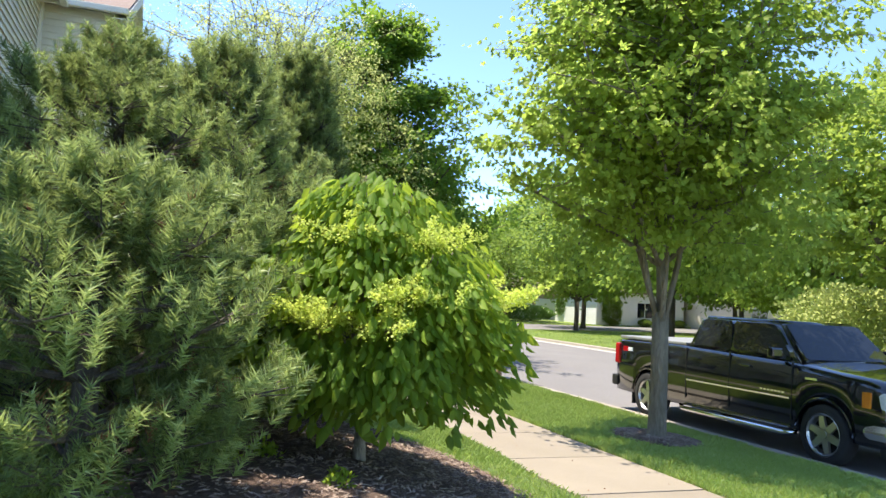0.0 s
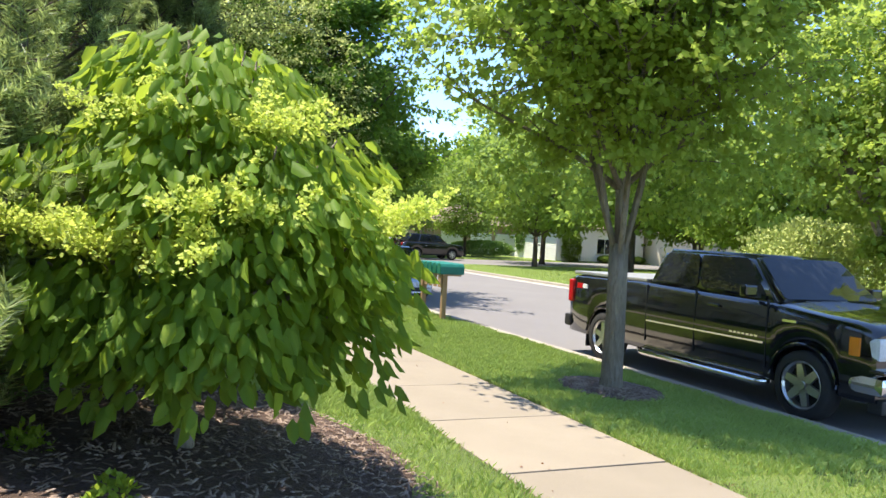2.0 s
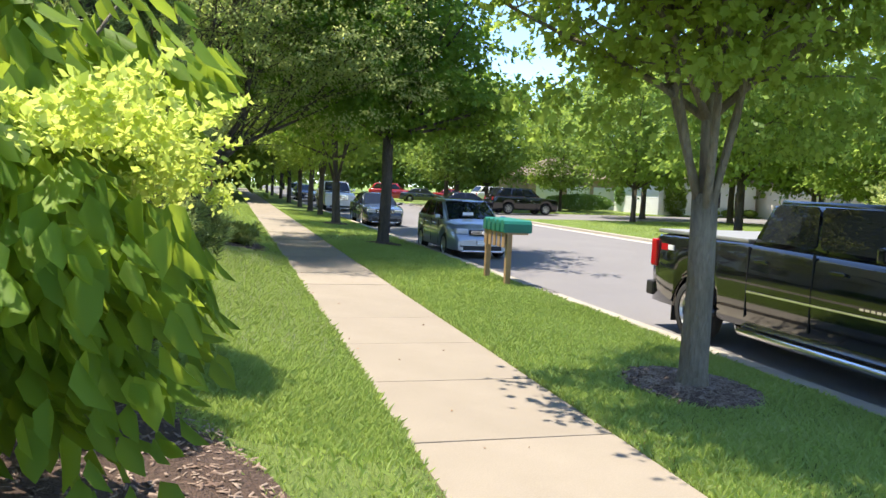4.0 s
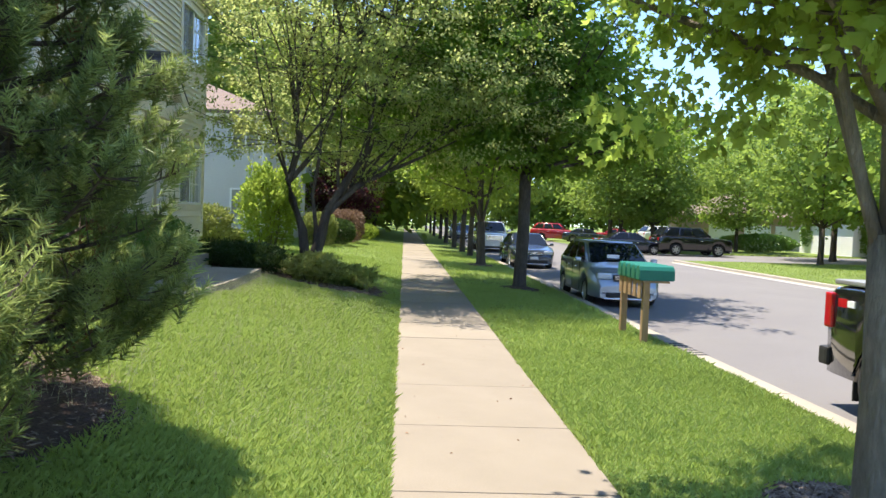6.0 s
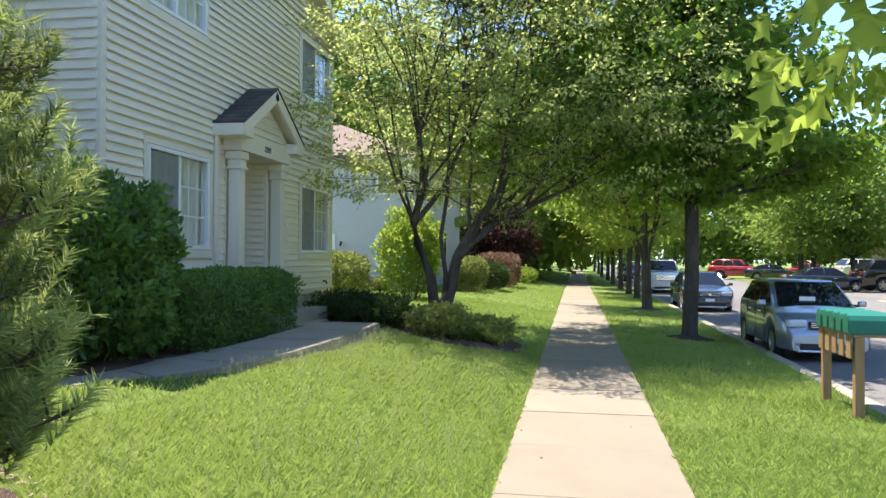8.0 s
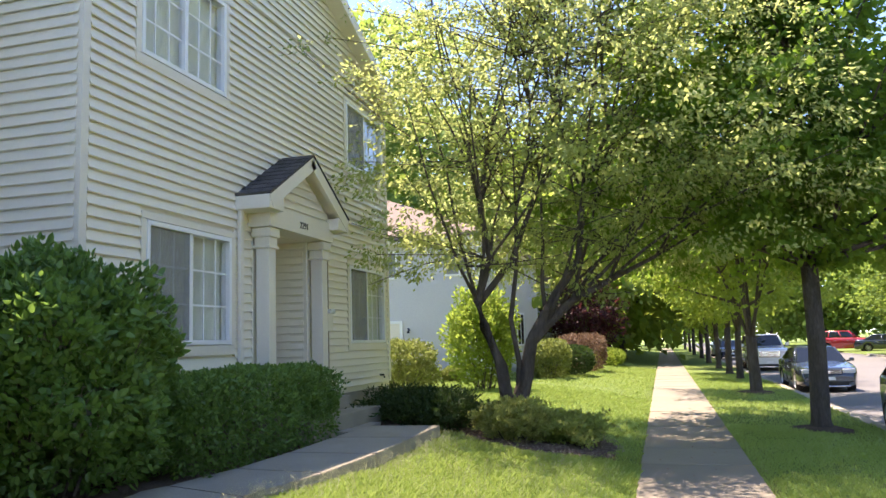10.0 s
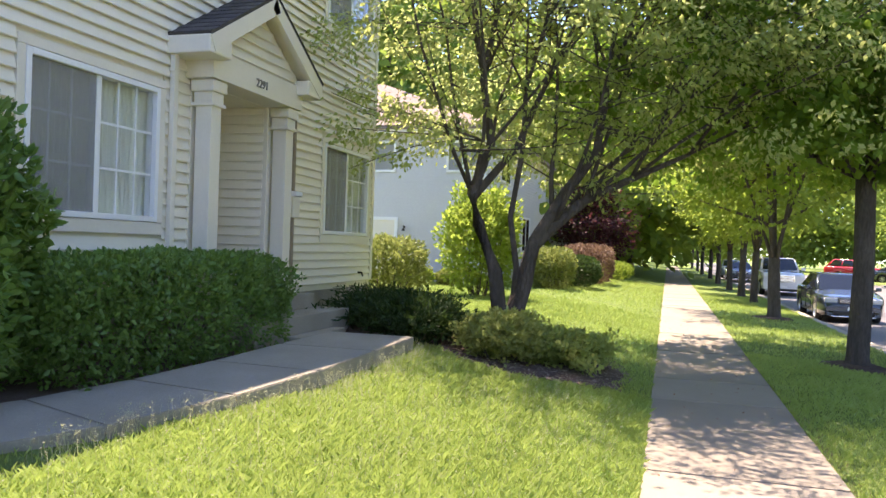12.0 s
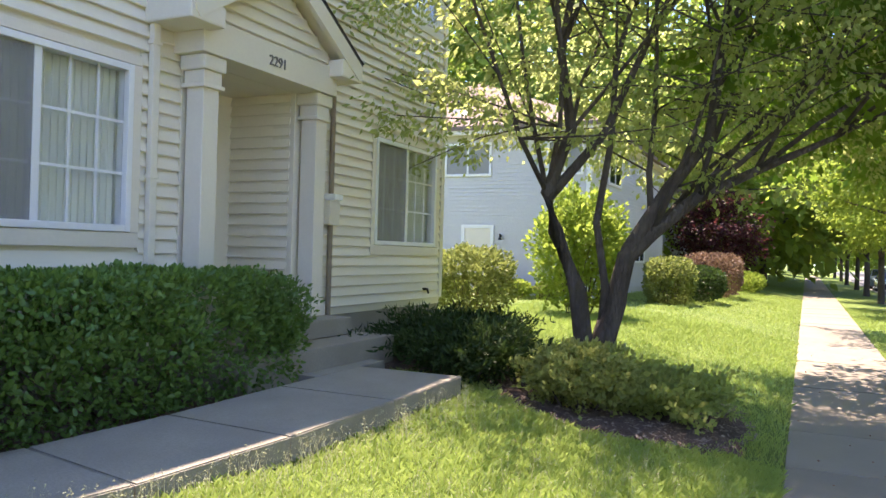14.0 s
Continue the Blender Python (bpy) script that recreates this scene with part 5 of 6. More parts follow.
def hip_roof(bm, x0, x1, y0, y1, ze, rise, over=0.4):
    x0, x1, y0, y1 = x0 - over, x1 + over, y0 - over, y1 + over
    w = min(x1 - x0, y1 - y0) / 2
    if x1 - x0 > y1 - y0:
        r = [(x0 + w, (y0 + y1) / 2), (x1 - w, (y0 + y1) / 2)]
    else:
        r = [((x0 + x1) / 2, y0 + w), ((x0 + x1) / 2, y1 - w)]
    e = [bm.verts.new((x, y, ze)) for x, y in ((x0, y0), (x1, y0), (x1, y1), (x0, y1))]
    g = [bm.verts.new((x, y, ze - 0.12)) for x, y in ((x0, y0), (x1, y0), (x1, y1), (x0, y1))]
    t = [bm.verts.new((x, y, ze + rise)) for x, y in r]
    if x1 - x0 > y1 - y0:
        for f in ((e[0], e[1], t[1], t[0]), (e[1], e[2], t[1]), (e[2], e[3], t[0], t[1]), (e[3], e[0], t[0])):
            bm.faces.new(f)
    else:
        for f in ((e[0], e[1], t[0]), (e[1], e[2], t[1], t[0]), (e[2], e[3], t[1]), (e[3], e[0], t[0], t[1])):
            bm.faces.new(f)
    for k in range(4):
        bm.faces.new((e[k], g[k], g[(k + 1) % 4], e[(k + 1) % 4]))
    bm.faces.new(g[::-1])
    return bm


def lapped(bm, axis, plane, out, a0, a1, z0, z1, step):
    z = z0
    while z < z1 - 0.01:
        zt = min(z + step, z1)
        prof = [(plane - out * 0.02, z), (plane + out * 0.018, z), (plane + out * 0.002, zt), (plane - out * 0.02, zt)]
        prism(bm, prof, 1 if axis == 1 else 0, a0, a1)
        z = zt
    return bm


NY, NX = 32.4, -5.9
nh = thing("neighbouring_house", (-10, 37, 0.6), "pale grey-blue sided two-storey house with a tan hip roof", "house")
part("wall", boxm(-17, NY + 0.02, 0.3, NX - 0.02, 44, 5.15), "siding_blue", nh)
s1 = part("siding", lapped(bmesh.new(), 0, NY, -1, -17, NX, 0.7, 5.1, 0.11), "siding_blue", nh)
s1["kind"] = "stuff"
s2 = part("siding", lapped(bmesh.new(), 1, NX, 1, NY, 44, 0.7, 5.1, 0.11), "siding_blue", nh)
s2["kind"] = "stuff"
part("corner_trim", boxm(NX - 0.1, NY - 0.03, 0.6, NX + 0.03, NY + 0.1, 5.1, bevel=0.01), "white", nh)
part("fascia", boxm(-17.3, NY - 0.36, 5.06, NX + 0.36, NY - 0.3, 5.24, bevel=0.01), "trim", nh)
part("soffit", boxm(-17.3, NY - 0.3, 5.10, NX + 0.3, 44.3, 5.13), "trim", nh)
part("roof", hip_roof(bmesh.new(), -17, NX, NY, 44, 5.3, 2.6), "shingle_tan", nh, "tan shingle hip roof")
plain_window(nh, 0, NY, -1, -10.15, -8.82, 3.98, 4.80, "screen")
plain_window(nh, 0, NY, -1, -7.05, -6.15, 1.45, 2.45, "screen")
plain_window(nh, 0, NY, -1, -7.05, -6.15, 3.98, 4.80, "screen")
plain_window(nh, 1, NX, 1, 34.5, 36.0, 1.6, 2.8)
plain_window(nh, 1, NX, 1, 38.5, 40.0, 1.6, 2.8)
plain_window(nh, 1, NX, 1, 34.5, 36.0, 3.9, 4.8)
nd = part("door", boxm(-9.52, NY - 0.04, 0.68, -8.72, NY - 0.02, 2.42, bevel=0.004), "trim", nh, "grey-white side door")
for a in ((-9.62, -9.52), (-8.72, -8.62)):
    part("door_frame", boxm(a[0], NY - 0.06, 0.66, a[1], NY - 0.015, 2.52), "white", nd)
part("door_frame", boxm(-9.52, NY - 0.06, 2.42, -8.72, NY - 0.015, 2.52), "white", nd)
lampn = part("wall_lamp", tube(bmesh.new(), [(-8.4, NY - 0.02, 2.2), (-8.4, NY - 0.12, 2.25), (-8.4, NY - 0.13, 2.1)], [0.03, 0.03, 0.06], 8), "iron", nh, "small black wall lamp")
bm = bmesh.new()
n = 18
for k in range(n):
    a = k * math.tau / n
    bm.verts.new((0.30 * math.cos(a), -0.07, 0.30 * math.sin(a)))
c = bm.verts.new((0, 0, 0))
bm.verts.ensure_lookup_table()
for k in range(n):
    bm.faces.new((bm.verts[k], bm.verts[(k + 1) % n], c))
bm.transform(pose(-9.9, 32.75, 5.95, -25, 0, 20))
dish = part("satellite_dish", bm, "grey_metal", nh, "grey satellite dish on the roof")
part("arm", tube(bmesh.new(), [(-9.9, 32.75, 5.95), (-9.85, 32.35, 5.85)], [0.015, 0.015], 6), "grey_metal", dish)
part("mast", tube(bmesh.new(), [(-9.9, 32.78, 5.42), (-9.9, 32.78, 5.95)], [0.025, 0.025], 6), "grey_metal", dish)
part("patio", boxm(-10.2, 30.6, 0.35, -8.3, NY - 0.03, 0.62, bevel=0.01), "stone", nh)
ac = thing("air_conditioner", (-7.9, 31.6, ground_z(-7.9, 31.6)), "dark grey air-conditioner unit beside the wall", "air conditioner")
part("casing", boxm(-8.2, 31.4, 0.45, -7.55, 32.0, 1.05, bevel=0.03), "iron", ac)
part("fan_grille", tube(bmesh.new(), [(-7.88, 31.7, 1.05), (-7.88, 31.7, 1.07)], [0.26, 0.26], 18), "grey_metal", ac)

# further row houses up the sidewalk
for k, y in enumerate((54, 76)):
    h = thing("row_house", (-11, y + 5, 0.5), "distant tan-roofed row house behind the shrubs", "house", "row houses")
    part("wall", boxm(-18, y, 0.2, -6.6, y + 13, 5.2), "siding_blue", h)
    part("roof", hip_roof(bmesh.new(), -18, -6.6, y, y + 13, 5.3, 2.6), "shingle_tan", h)
    for yy in (y + 2, y + 6, y + 10):
        plain_window(h, 1, -6.6, 1, yy, yy + 1.4, 1.6, 2.8)
        plain_window(h, 1, -6.6, 1, yy, yy + 1.4, 3.9, 4.9)
    plain_window(h, 0, y, -1, -9.5, -8.2, 1.6, 2.8)

# garages and low houses across the street
gb = thing("garage_block", (31, 72, 0), "low white-sided garage block with pale overhead doors", "garage")
part("wall", boxm(24.5, 68.0, -0.1, 33.5, 76, 2.9), "brick", gb, "tan brick wall")
part("roof", hip_roof(bmesh.new(), 24.5, 33.5, 68, 76, 3.0, 2.0), "shingle_tan", gb)
for x in (25.2, 28.3, 31.0):
    d = part("garage_door", boxm(x, 67.93, 0.0, x + 2.3, 67.99, 2.2), "white", gb, "white overhead garage door")
    for z in (0.02, 0.57, 1.12, 1.67):
        part("door_panel", boxm(x + 0.04, 67.90, z, x + 2.26, 67.935, z + 0.5, bevel=0.01), "white", d)
wl_h = thing("white_house", (38, 62, 0), "single-storey white-sided house across the street", "house")
part("wall", boxm(32.2, 58.5, -0.1, 41.5, 66, 3.1), "siding_blue", wl_h)
sw = part("siding", lapped(bmesh.new(), 0, 58.48, -1, 32.2, 41.5, 0.1, 3.0, 0.15), "white", wl_h)
sw["kind"] = "stuff"
sw = part("siding", lapped(bmesh.new(), 1, 32.18, -1, 58.5, 66, 0.1, 3.0, 0.15), "white", wl_h)
sw["kind"] = "stuff"
part("roof", hip_roof(bmesh.new(), 32.2, 41.5, 58.5, 66, 3.15, 2.0), "shingle_tan", wl_h)
plain_window(wl_h, 0, 58.46, -1, 36.4, 38.0, 0.9, 2.2)
plain_window(wl_h, 0, 58.46, -1, 39.4, 40.2, 0.2, 2.2)
shrub("ivy", gz(33.6, 58.2), 0.9, 0.35, 0.0, 2.5, "leaf_far", 5000, 0.14, "green ivy climbing the white house wall", 44, square=3.5, rough_out=0.25)
for k, x in enumerate((36.9, 38.6, 40.6)):
    shrub("perennial", gz(x, 57.9), 0.7, 0.35, 0.0, 0.55, "leaf_far", 1200, 0.12, "low green plants under the house windows", 46 + k, group="house front plants")
tan = thing("tan_house", (46, 55, 0), "single-storey beige house across the street", "house")
part("wall", boxm(42.0, 52, 0.0, 54, 60, 3.0), "siding", tan)
part("roof", hip_roof(bmesh.new(), 42, 54, 52, 60, 3.05, 2.2), "shingle_tan", tan)
plain_window(tan, 0, 51.98, -1, 43.5, 45.2, 0.9, 2.2)
plain_window(tan, 0, 51.98, -1, 48.5, 50.2, 0.9, 2.2)
fence = thing("picket_fence", (44, 42, 0.2), "white picket fence across the far lawn", "fence")
for k in range(34):
    x, y = 40.0 + k * 0.24, 40.0 - k * 0.05
    part("picket", boxm(x, y, ground_z(x, y), x + 0.12, y + 0.03, ground_z(x, y) + 1.25, bevel=0.0), "white", fence)
part("rail", prism(bmesh.new(), [(40.0, 40.04), (48.2, 38.33), (48.2, 38.38), (40.0, 40.09)], 2, 0.75, 0.83), "white", fence)

# mailbox shadow stripes, laid on the kerb as dark wedges with an iron edge
drain = thing("storm_drain", (3.5, 14.9, -0.09), "dark shadow stripes laid across the kerb beside the mailboxes", "drain")
for k in range(6):
    y = 14.32 + k * 0.19
    part("slot", prism(bmesh.new(), [(3.43, y), (3.655, y + 0.05), (3.655, y + 0.135), (3.43, y + 0.11)], 2, -0.15, -0.0835), "slot", drain)
part("grate_frame", boxm(3.684, 14.25, -0.2, 3.70, 15.5, -0.115, bevel=0.004), "iron", drain)

# ---------------------------------------------------------------- mailboxes
mb = thing("mailbox_cluster", (3.15, 16, -0.09), "five green roadside mailboxes on a cedar post frame", "mailbox")
for y in (15.40, 16.53):
    part("post", boxm(3.05, y - 0.05, -0.25, 3.15, y + 0.05, 0.84, bevel=0.008), "post", mb, "weathered cedar post")
part("beam", boxm(3.03, 15.34, 0.842, 3.45, 16.60, 0.872, bevel=0.004), "post", mb)
for k in range(5):
    y = 15.36 + k * 0.247
    bm = bmesh.new()
    w = 0.20
    prof = [(y, 0.875), (y + w, 0.875), (y + w, 1.03), (y + w * 0.86, 1.085), (y + w * 0.5, 1.108), (y + w * 0.14, 1.085), (y, 1.03)]
    prism(bm, prof, 0, 2.98, 3.52)
    bmesh.ops.bevel(bm, geom=[e for e in bm.edges if abs(e.verts[0].co.x - e.verts[1].co.x) < 1e-4], offset=0.012, segments=2, affect="EDGES")
    b = part("box", bm, "green", mb, "green enamelled mailbox")
    part("door", prism(bmesh.new(), [(y + 0.012, 0.885), (y + w - 0.012, 0.885), (y + w - 0.012, 1.03), (y + w * 0.5, 1.098), (y + 0.012, 1.03)], 0, 3.521, 3.53), "green", b)
    part("slat", boxm(3.005, y + 0.02, 0.60, 3.028, y + w - 0.03, 0.872, bevel=0.004), "post", mb)
mb.matrix_basis = Matrix.Translation((-0.09, -0.12, 0)) @ mb.matrix_basis

# ---------------------------------------------------------------- vehicles
def wheel(parent, x, y, r, w, side, spokes=6):
    ring = [(0.72, 0.5), (0.93, 0.5), (1.0, 0.36), (1.0, -0.36), (0.93, -0.5), (0.72, -0.5)]
    seg = 28
    bm = bmesh.new()
    rows = [[bm.verts.new((x + b * w, y + a * r * math.cos(t * math.tau / seg), r + a * r * math.sin(t * math.tau / seg))) for a, b in ring] for t in range(seg)]
    for i in range(seg):
        p, q = rows[i], rows[(i + 1) % seg]
        for j in range(5):
            bm.faces.new((p[j], p[j + 1], q[j + 1], q[j]))
    tyre = part("wheel", bm, "tyre", parent, "black tyre on an alloy rim", smooth=True)
    rim = bmesh.new()
    ro = 0.73 * r
    xo = x + side * w * 0.42
    rows = []
    for t in range(seg):
        a = t * math.tau / seg
        rows.append([rim.verts.new((xo + dx, y + rr * math.cos(a), r + rr * math.sin(a))) for rr, dx in ((ro, 0), (ro * 0.93, side * 0.012), (ro * 0.86, -side * 0.02), (ro * 0.84, -side * 0.10))])
    for i in range(seg):
        p, q = rows[i], rows[(i + 1) % seg]
        for j in range(3):
            rim.faces.new((p[j], p[j + 1], q[j + 1], q[j]))
    for k in range(spokes):
        a = k * math.tau / spokes + 0.3
        c, s = math.cos(a), math.sin(a)
        pts = []
        for rr, hw in ((0.12 * r, 0.055 * r / 0.4), (0.84 * ro, 0.04 * r / 0.4)):
            for sg in (-1, 1):
                pts.append((y + rr * c - sg * hw * s, r + rr * s + sg * hw * c))
        prism(rim, [pts[0], pts[1], pts[3], pts[2]], 0, xo - side * 0.05, xo - side * 0.012)
    tube(rim, [(xo - side * 0.06, y, r), (xo + side * 0.004, y, r)], [0.17 * r, 0.13 * r], 12)
    part("rim", rim, "alloy", tyre, "alloy rim")
    tube_b = tube(bmesh.new(), [(xo - side * 0.11, y, r), (xo - side * 0.10, y, r)], [ro * 0.86, ro * 0.86], 20)
    part("brake", tube_b, "iron", tyre)


def interp(pts, y):
    for (a, za), (b, zb) in zip(pts, pts[1:]):
        if a <= y <= b:
            return za + (zb - za) * (y - a) / max(1e-6, b - a)
    return pts[0][1] if y < pts[0][0] else pts[-1][1]


def quad_panel(p, u0, u1, v0, v1, lift, nrm):
    """A panel on the four-cornered face p (low a, low b, high b, high a), between shares u and v, lifted off it."""
    def at(u, v):
        lo, hi = p[0].lerp(p[1], u), p[3].lerp(p[2], u)
        return lo.lerp(hi, v) + nrm * lift
    bm = bmesh.new()
    vs = [bm.verts.new(at(u, v)) for u, v in ((u0, v0), (u1, v0), (u1, v1), (u0, v1))]
    ws = [bm.verts.new(at(u, v) - nrm * (lift + 0.01)) for u, v in ((u0, v0), (u1, v0), (u1, v1), (u0, v1))]
    bm.faces.new(vs)
    bm.faces.new(ws[::-1])
    for k in range(4):
        bm.faces.new((vs[k], ws[k], ws[(k + 1) % 4], vs[(k + 1) % 4]))
    bmesh.ops.bevel(bm, geom=[e for e in bm.edges if (e.verts[0] in vs) != (e.verts[1] in vs)], offset=0.03, segments=3, affect="EDGES")
    return bm


def car(name, label, paint, L, W, low, top, cabin, wheels, r, nose=0.10, tumble=0.2, splits=(0.5,), group="", plan=0.12, category="car", front=0.0):
    """A car from its side line: front at y = 0, on the ground at z = 0. top: height of the body's shoulder along y;
    cabin: (windscreen foot, roof front, roof rear, rear foot) as (y, z); splits: where the pillars divide the side glass."""
    root = thing(name, (0, 0, 0), label, category, group)
    hw = W / 2
    R = r * 1.17
    ys = sorted({round(v, 3) for v in list(np.linspace(front, L, 60)) + [w + d * R for w in wheels for d in (-1.001, -0.999, -0.95, -0.8, -0.6, -0.3, 0, 0.3, 0.6, 0.8, 0.95, 0.999, 1.001)]})
    bm = bmesh.new()
    rows = []
    for y in ys:
        zt = interp(top, y)
        zb = low
        for w in wheels:
            if abs(y - w) < R:
                zb = max(zb, r + math.sqrt(R * R - (y - w) ** 2))
        e = min(y - front, L - y)
        k = hw * (1 - plan * max(0.0, 1 - e / 0.55) ** 2)
        zb = min(zb, zt - 0.06)
        rise = nose * max(0.0, 1 - e / 0.12) ** 2
        zt2 = zt - rise
        zm = zb + (zt2 - zb) * 0.55
        half = [(k * 0.90, zb + 0.0), (k * 0.985, zb + 0.03), (k, zm), (k * 0.985, zt2 - 0.07 * (zt2 - zb)), (k * 0.95, zt2 - 0.012), (k * 0.80, zt2 + 0.012), (k * 0.4, zt2 + 0.035), (0, zt2 + 0.04)]
        rows.append([bm.verts.new((x, y, z)) for x, z in half] + [bm.verts.new((-x, y, z)) for x, z in half[-2::-1]])
    n = len(rows[0])
    for p, q in zip(rows, rows[1:]):
        for j in range(n - 1):
            bm.faces.new((p[j], p[j + 1], q[j + 1], q[j]))
    bm.faces.new(rows[0])
    bm.faces.new(rows[-1][::-1])
    body = part("body", bm, paint, root, smooth=False)
    for p in body.data.polygons:
        p.use_smooth = len(p.vertices) == 4
    part("underbody", boxm(-hw * 0.86, front + 0.15, low - 0.02, hw * 0.86, L - 0.15, low + 0.35, bevel=0.05), "plastic", root)
    (ya, za), (yb, zr), (yc, zc), (yd, zd) = cabin
    t = tumble
    fw = hw * 0.93
    P = {}
    for s in (-1, 1):
        P[s] = [Vector((s * fw, ya, za - 0.03)), Vector((s * (fw - t), yb, zr)), Vector((s * (fw - t), yc, zc)), Vector((s * fw, yd, zd - 0.03))]
    bm = bmesh.new()
    vs = {s: [bm.verts.new(p) for p in P[s]] for s in (-1, 1)}
    bm.faces.new(vs[1])
    bm.faces.new(vs[-1][::-1])
    for k in range(3):
        bm.faces.new((vs[1][k], vs[1][k + 1], vs[-1][k + 1], vs[-1][k]))
    bm.faces.new((vs[1][3], vs[1][0], vs[-1][0], vs[-1][3]))
    bmesh.ops.bevel(bm, geom=[e for e in bm.edges if max(e.verts[0].co.z, e.verts[1].co.z) > za + 0.1], offset=0.07, segments=4, affect="EDGES")
    part("cabin", bm, paint, root, smooth=True)

    def norm(q):
        v = (q[1] - q[0]).cross(q[3] - q[0]).normalized()
        mid = (q[0] + q[1] + q[2] + q[3]) / 4
        return v if v.dot(mid - Vector((0, (ya + yd) / 2, za))) > 0 else -v
    q = [P[-1][0], P[1][0], P[1][1], P[-1][1]]
    part("windscreen", quad_panel(q, 0.05, 0.95, 0.10, 0.93, 0.008, norm(q)), "car_glass", root, "dark reflective windscreen")
    q = [P[1][3], P[-1][3], P[-1][2], P[1][2]]
    part("rear_window", quad_panel(q, 0.08, 0.92, 0.15, 0.9, 0.008, norm(q)), "car_glass", root)
    for s in (-1, 1):
        q = [P[s][0], P[s][3], P[s][2], P[s][1]]
        cuts = [0.06, *splits, 0.95]
        for a, b in zip(cuts, cuts[1:]):
            part("side_window", quad_panel(q, a + 0.012, b - 0.012, 0.12, 0.90, 0.006, norm(q)), "car_glass", root)
        my = ya + 0.30
        mir = part("mirror", boxm(s * (hw + 0.02), my, za + 0.03, s * (hw + (0.22 if r > 0.36 else 0.17)), my + 0.11, za + (0.18 if r > 0.36 else 0.14), bevel=0.03), paint, root)
        part("mirror_arm", boxm(s * (hw - 0.06), my + 0.03, za + 0.02, s * (hw + 0.05), my + 0.09, za + 0.07), "plastic", mir)
        for w in wheels:
            wheel(root, s * (hw - 0.115), w, r, 0.24 if r > 0.36 else 0.2, s)
    return root


def seam(root, W, y, z0, z1, mat="plastic"):
    for s in (-1, 1):
        part("door_seam", boxm(s * (W / 2 - 0.03), y - 0.005, z0, s * (W / 2 + 0.0015), y + 0.005, z1), mat, root)


# the pickup by the young maple
TL, TW = 6.15, 1.98
truck = car("pickup_truck", "shiny black crew-cab pickup truck with chrome trim parked at the kerb", "black_paint", TL, TW, 0.36,
            [(0, 1.10), (0.30, 1.14), (0.5, 1.20), (1.55, 1.30), (1.75, 1.31), (4.06, 1.36), (4.10, 1.37), (TL, 1.34)],
            ((1.56, 1.32), (2.20, 1.88), (3.93, 1.89), (4.12, 1.37)), (1.17, 5.08), 0.40, nose=0.04, tumble=0.16, splits=(0.56,), plan=0.05, category="truck", front=0.27)
hwT = TW / 2
part("grille", boxm(-0.52, 0.22, 0.74, 0.52, 0.33, 1.09, bevel=0.02), "chrome", truck, "chrome front grille")
for k in range(4):
    part("grille_slot", boxm(-0.46, 0.214, 0.79 + 0.075 * k, 0.46, 0.222, 0.83 + 0.075 * k), "plastic", truck)
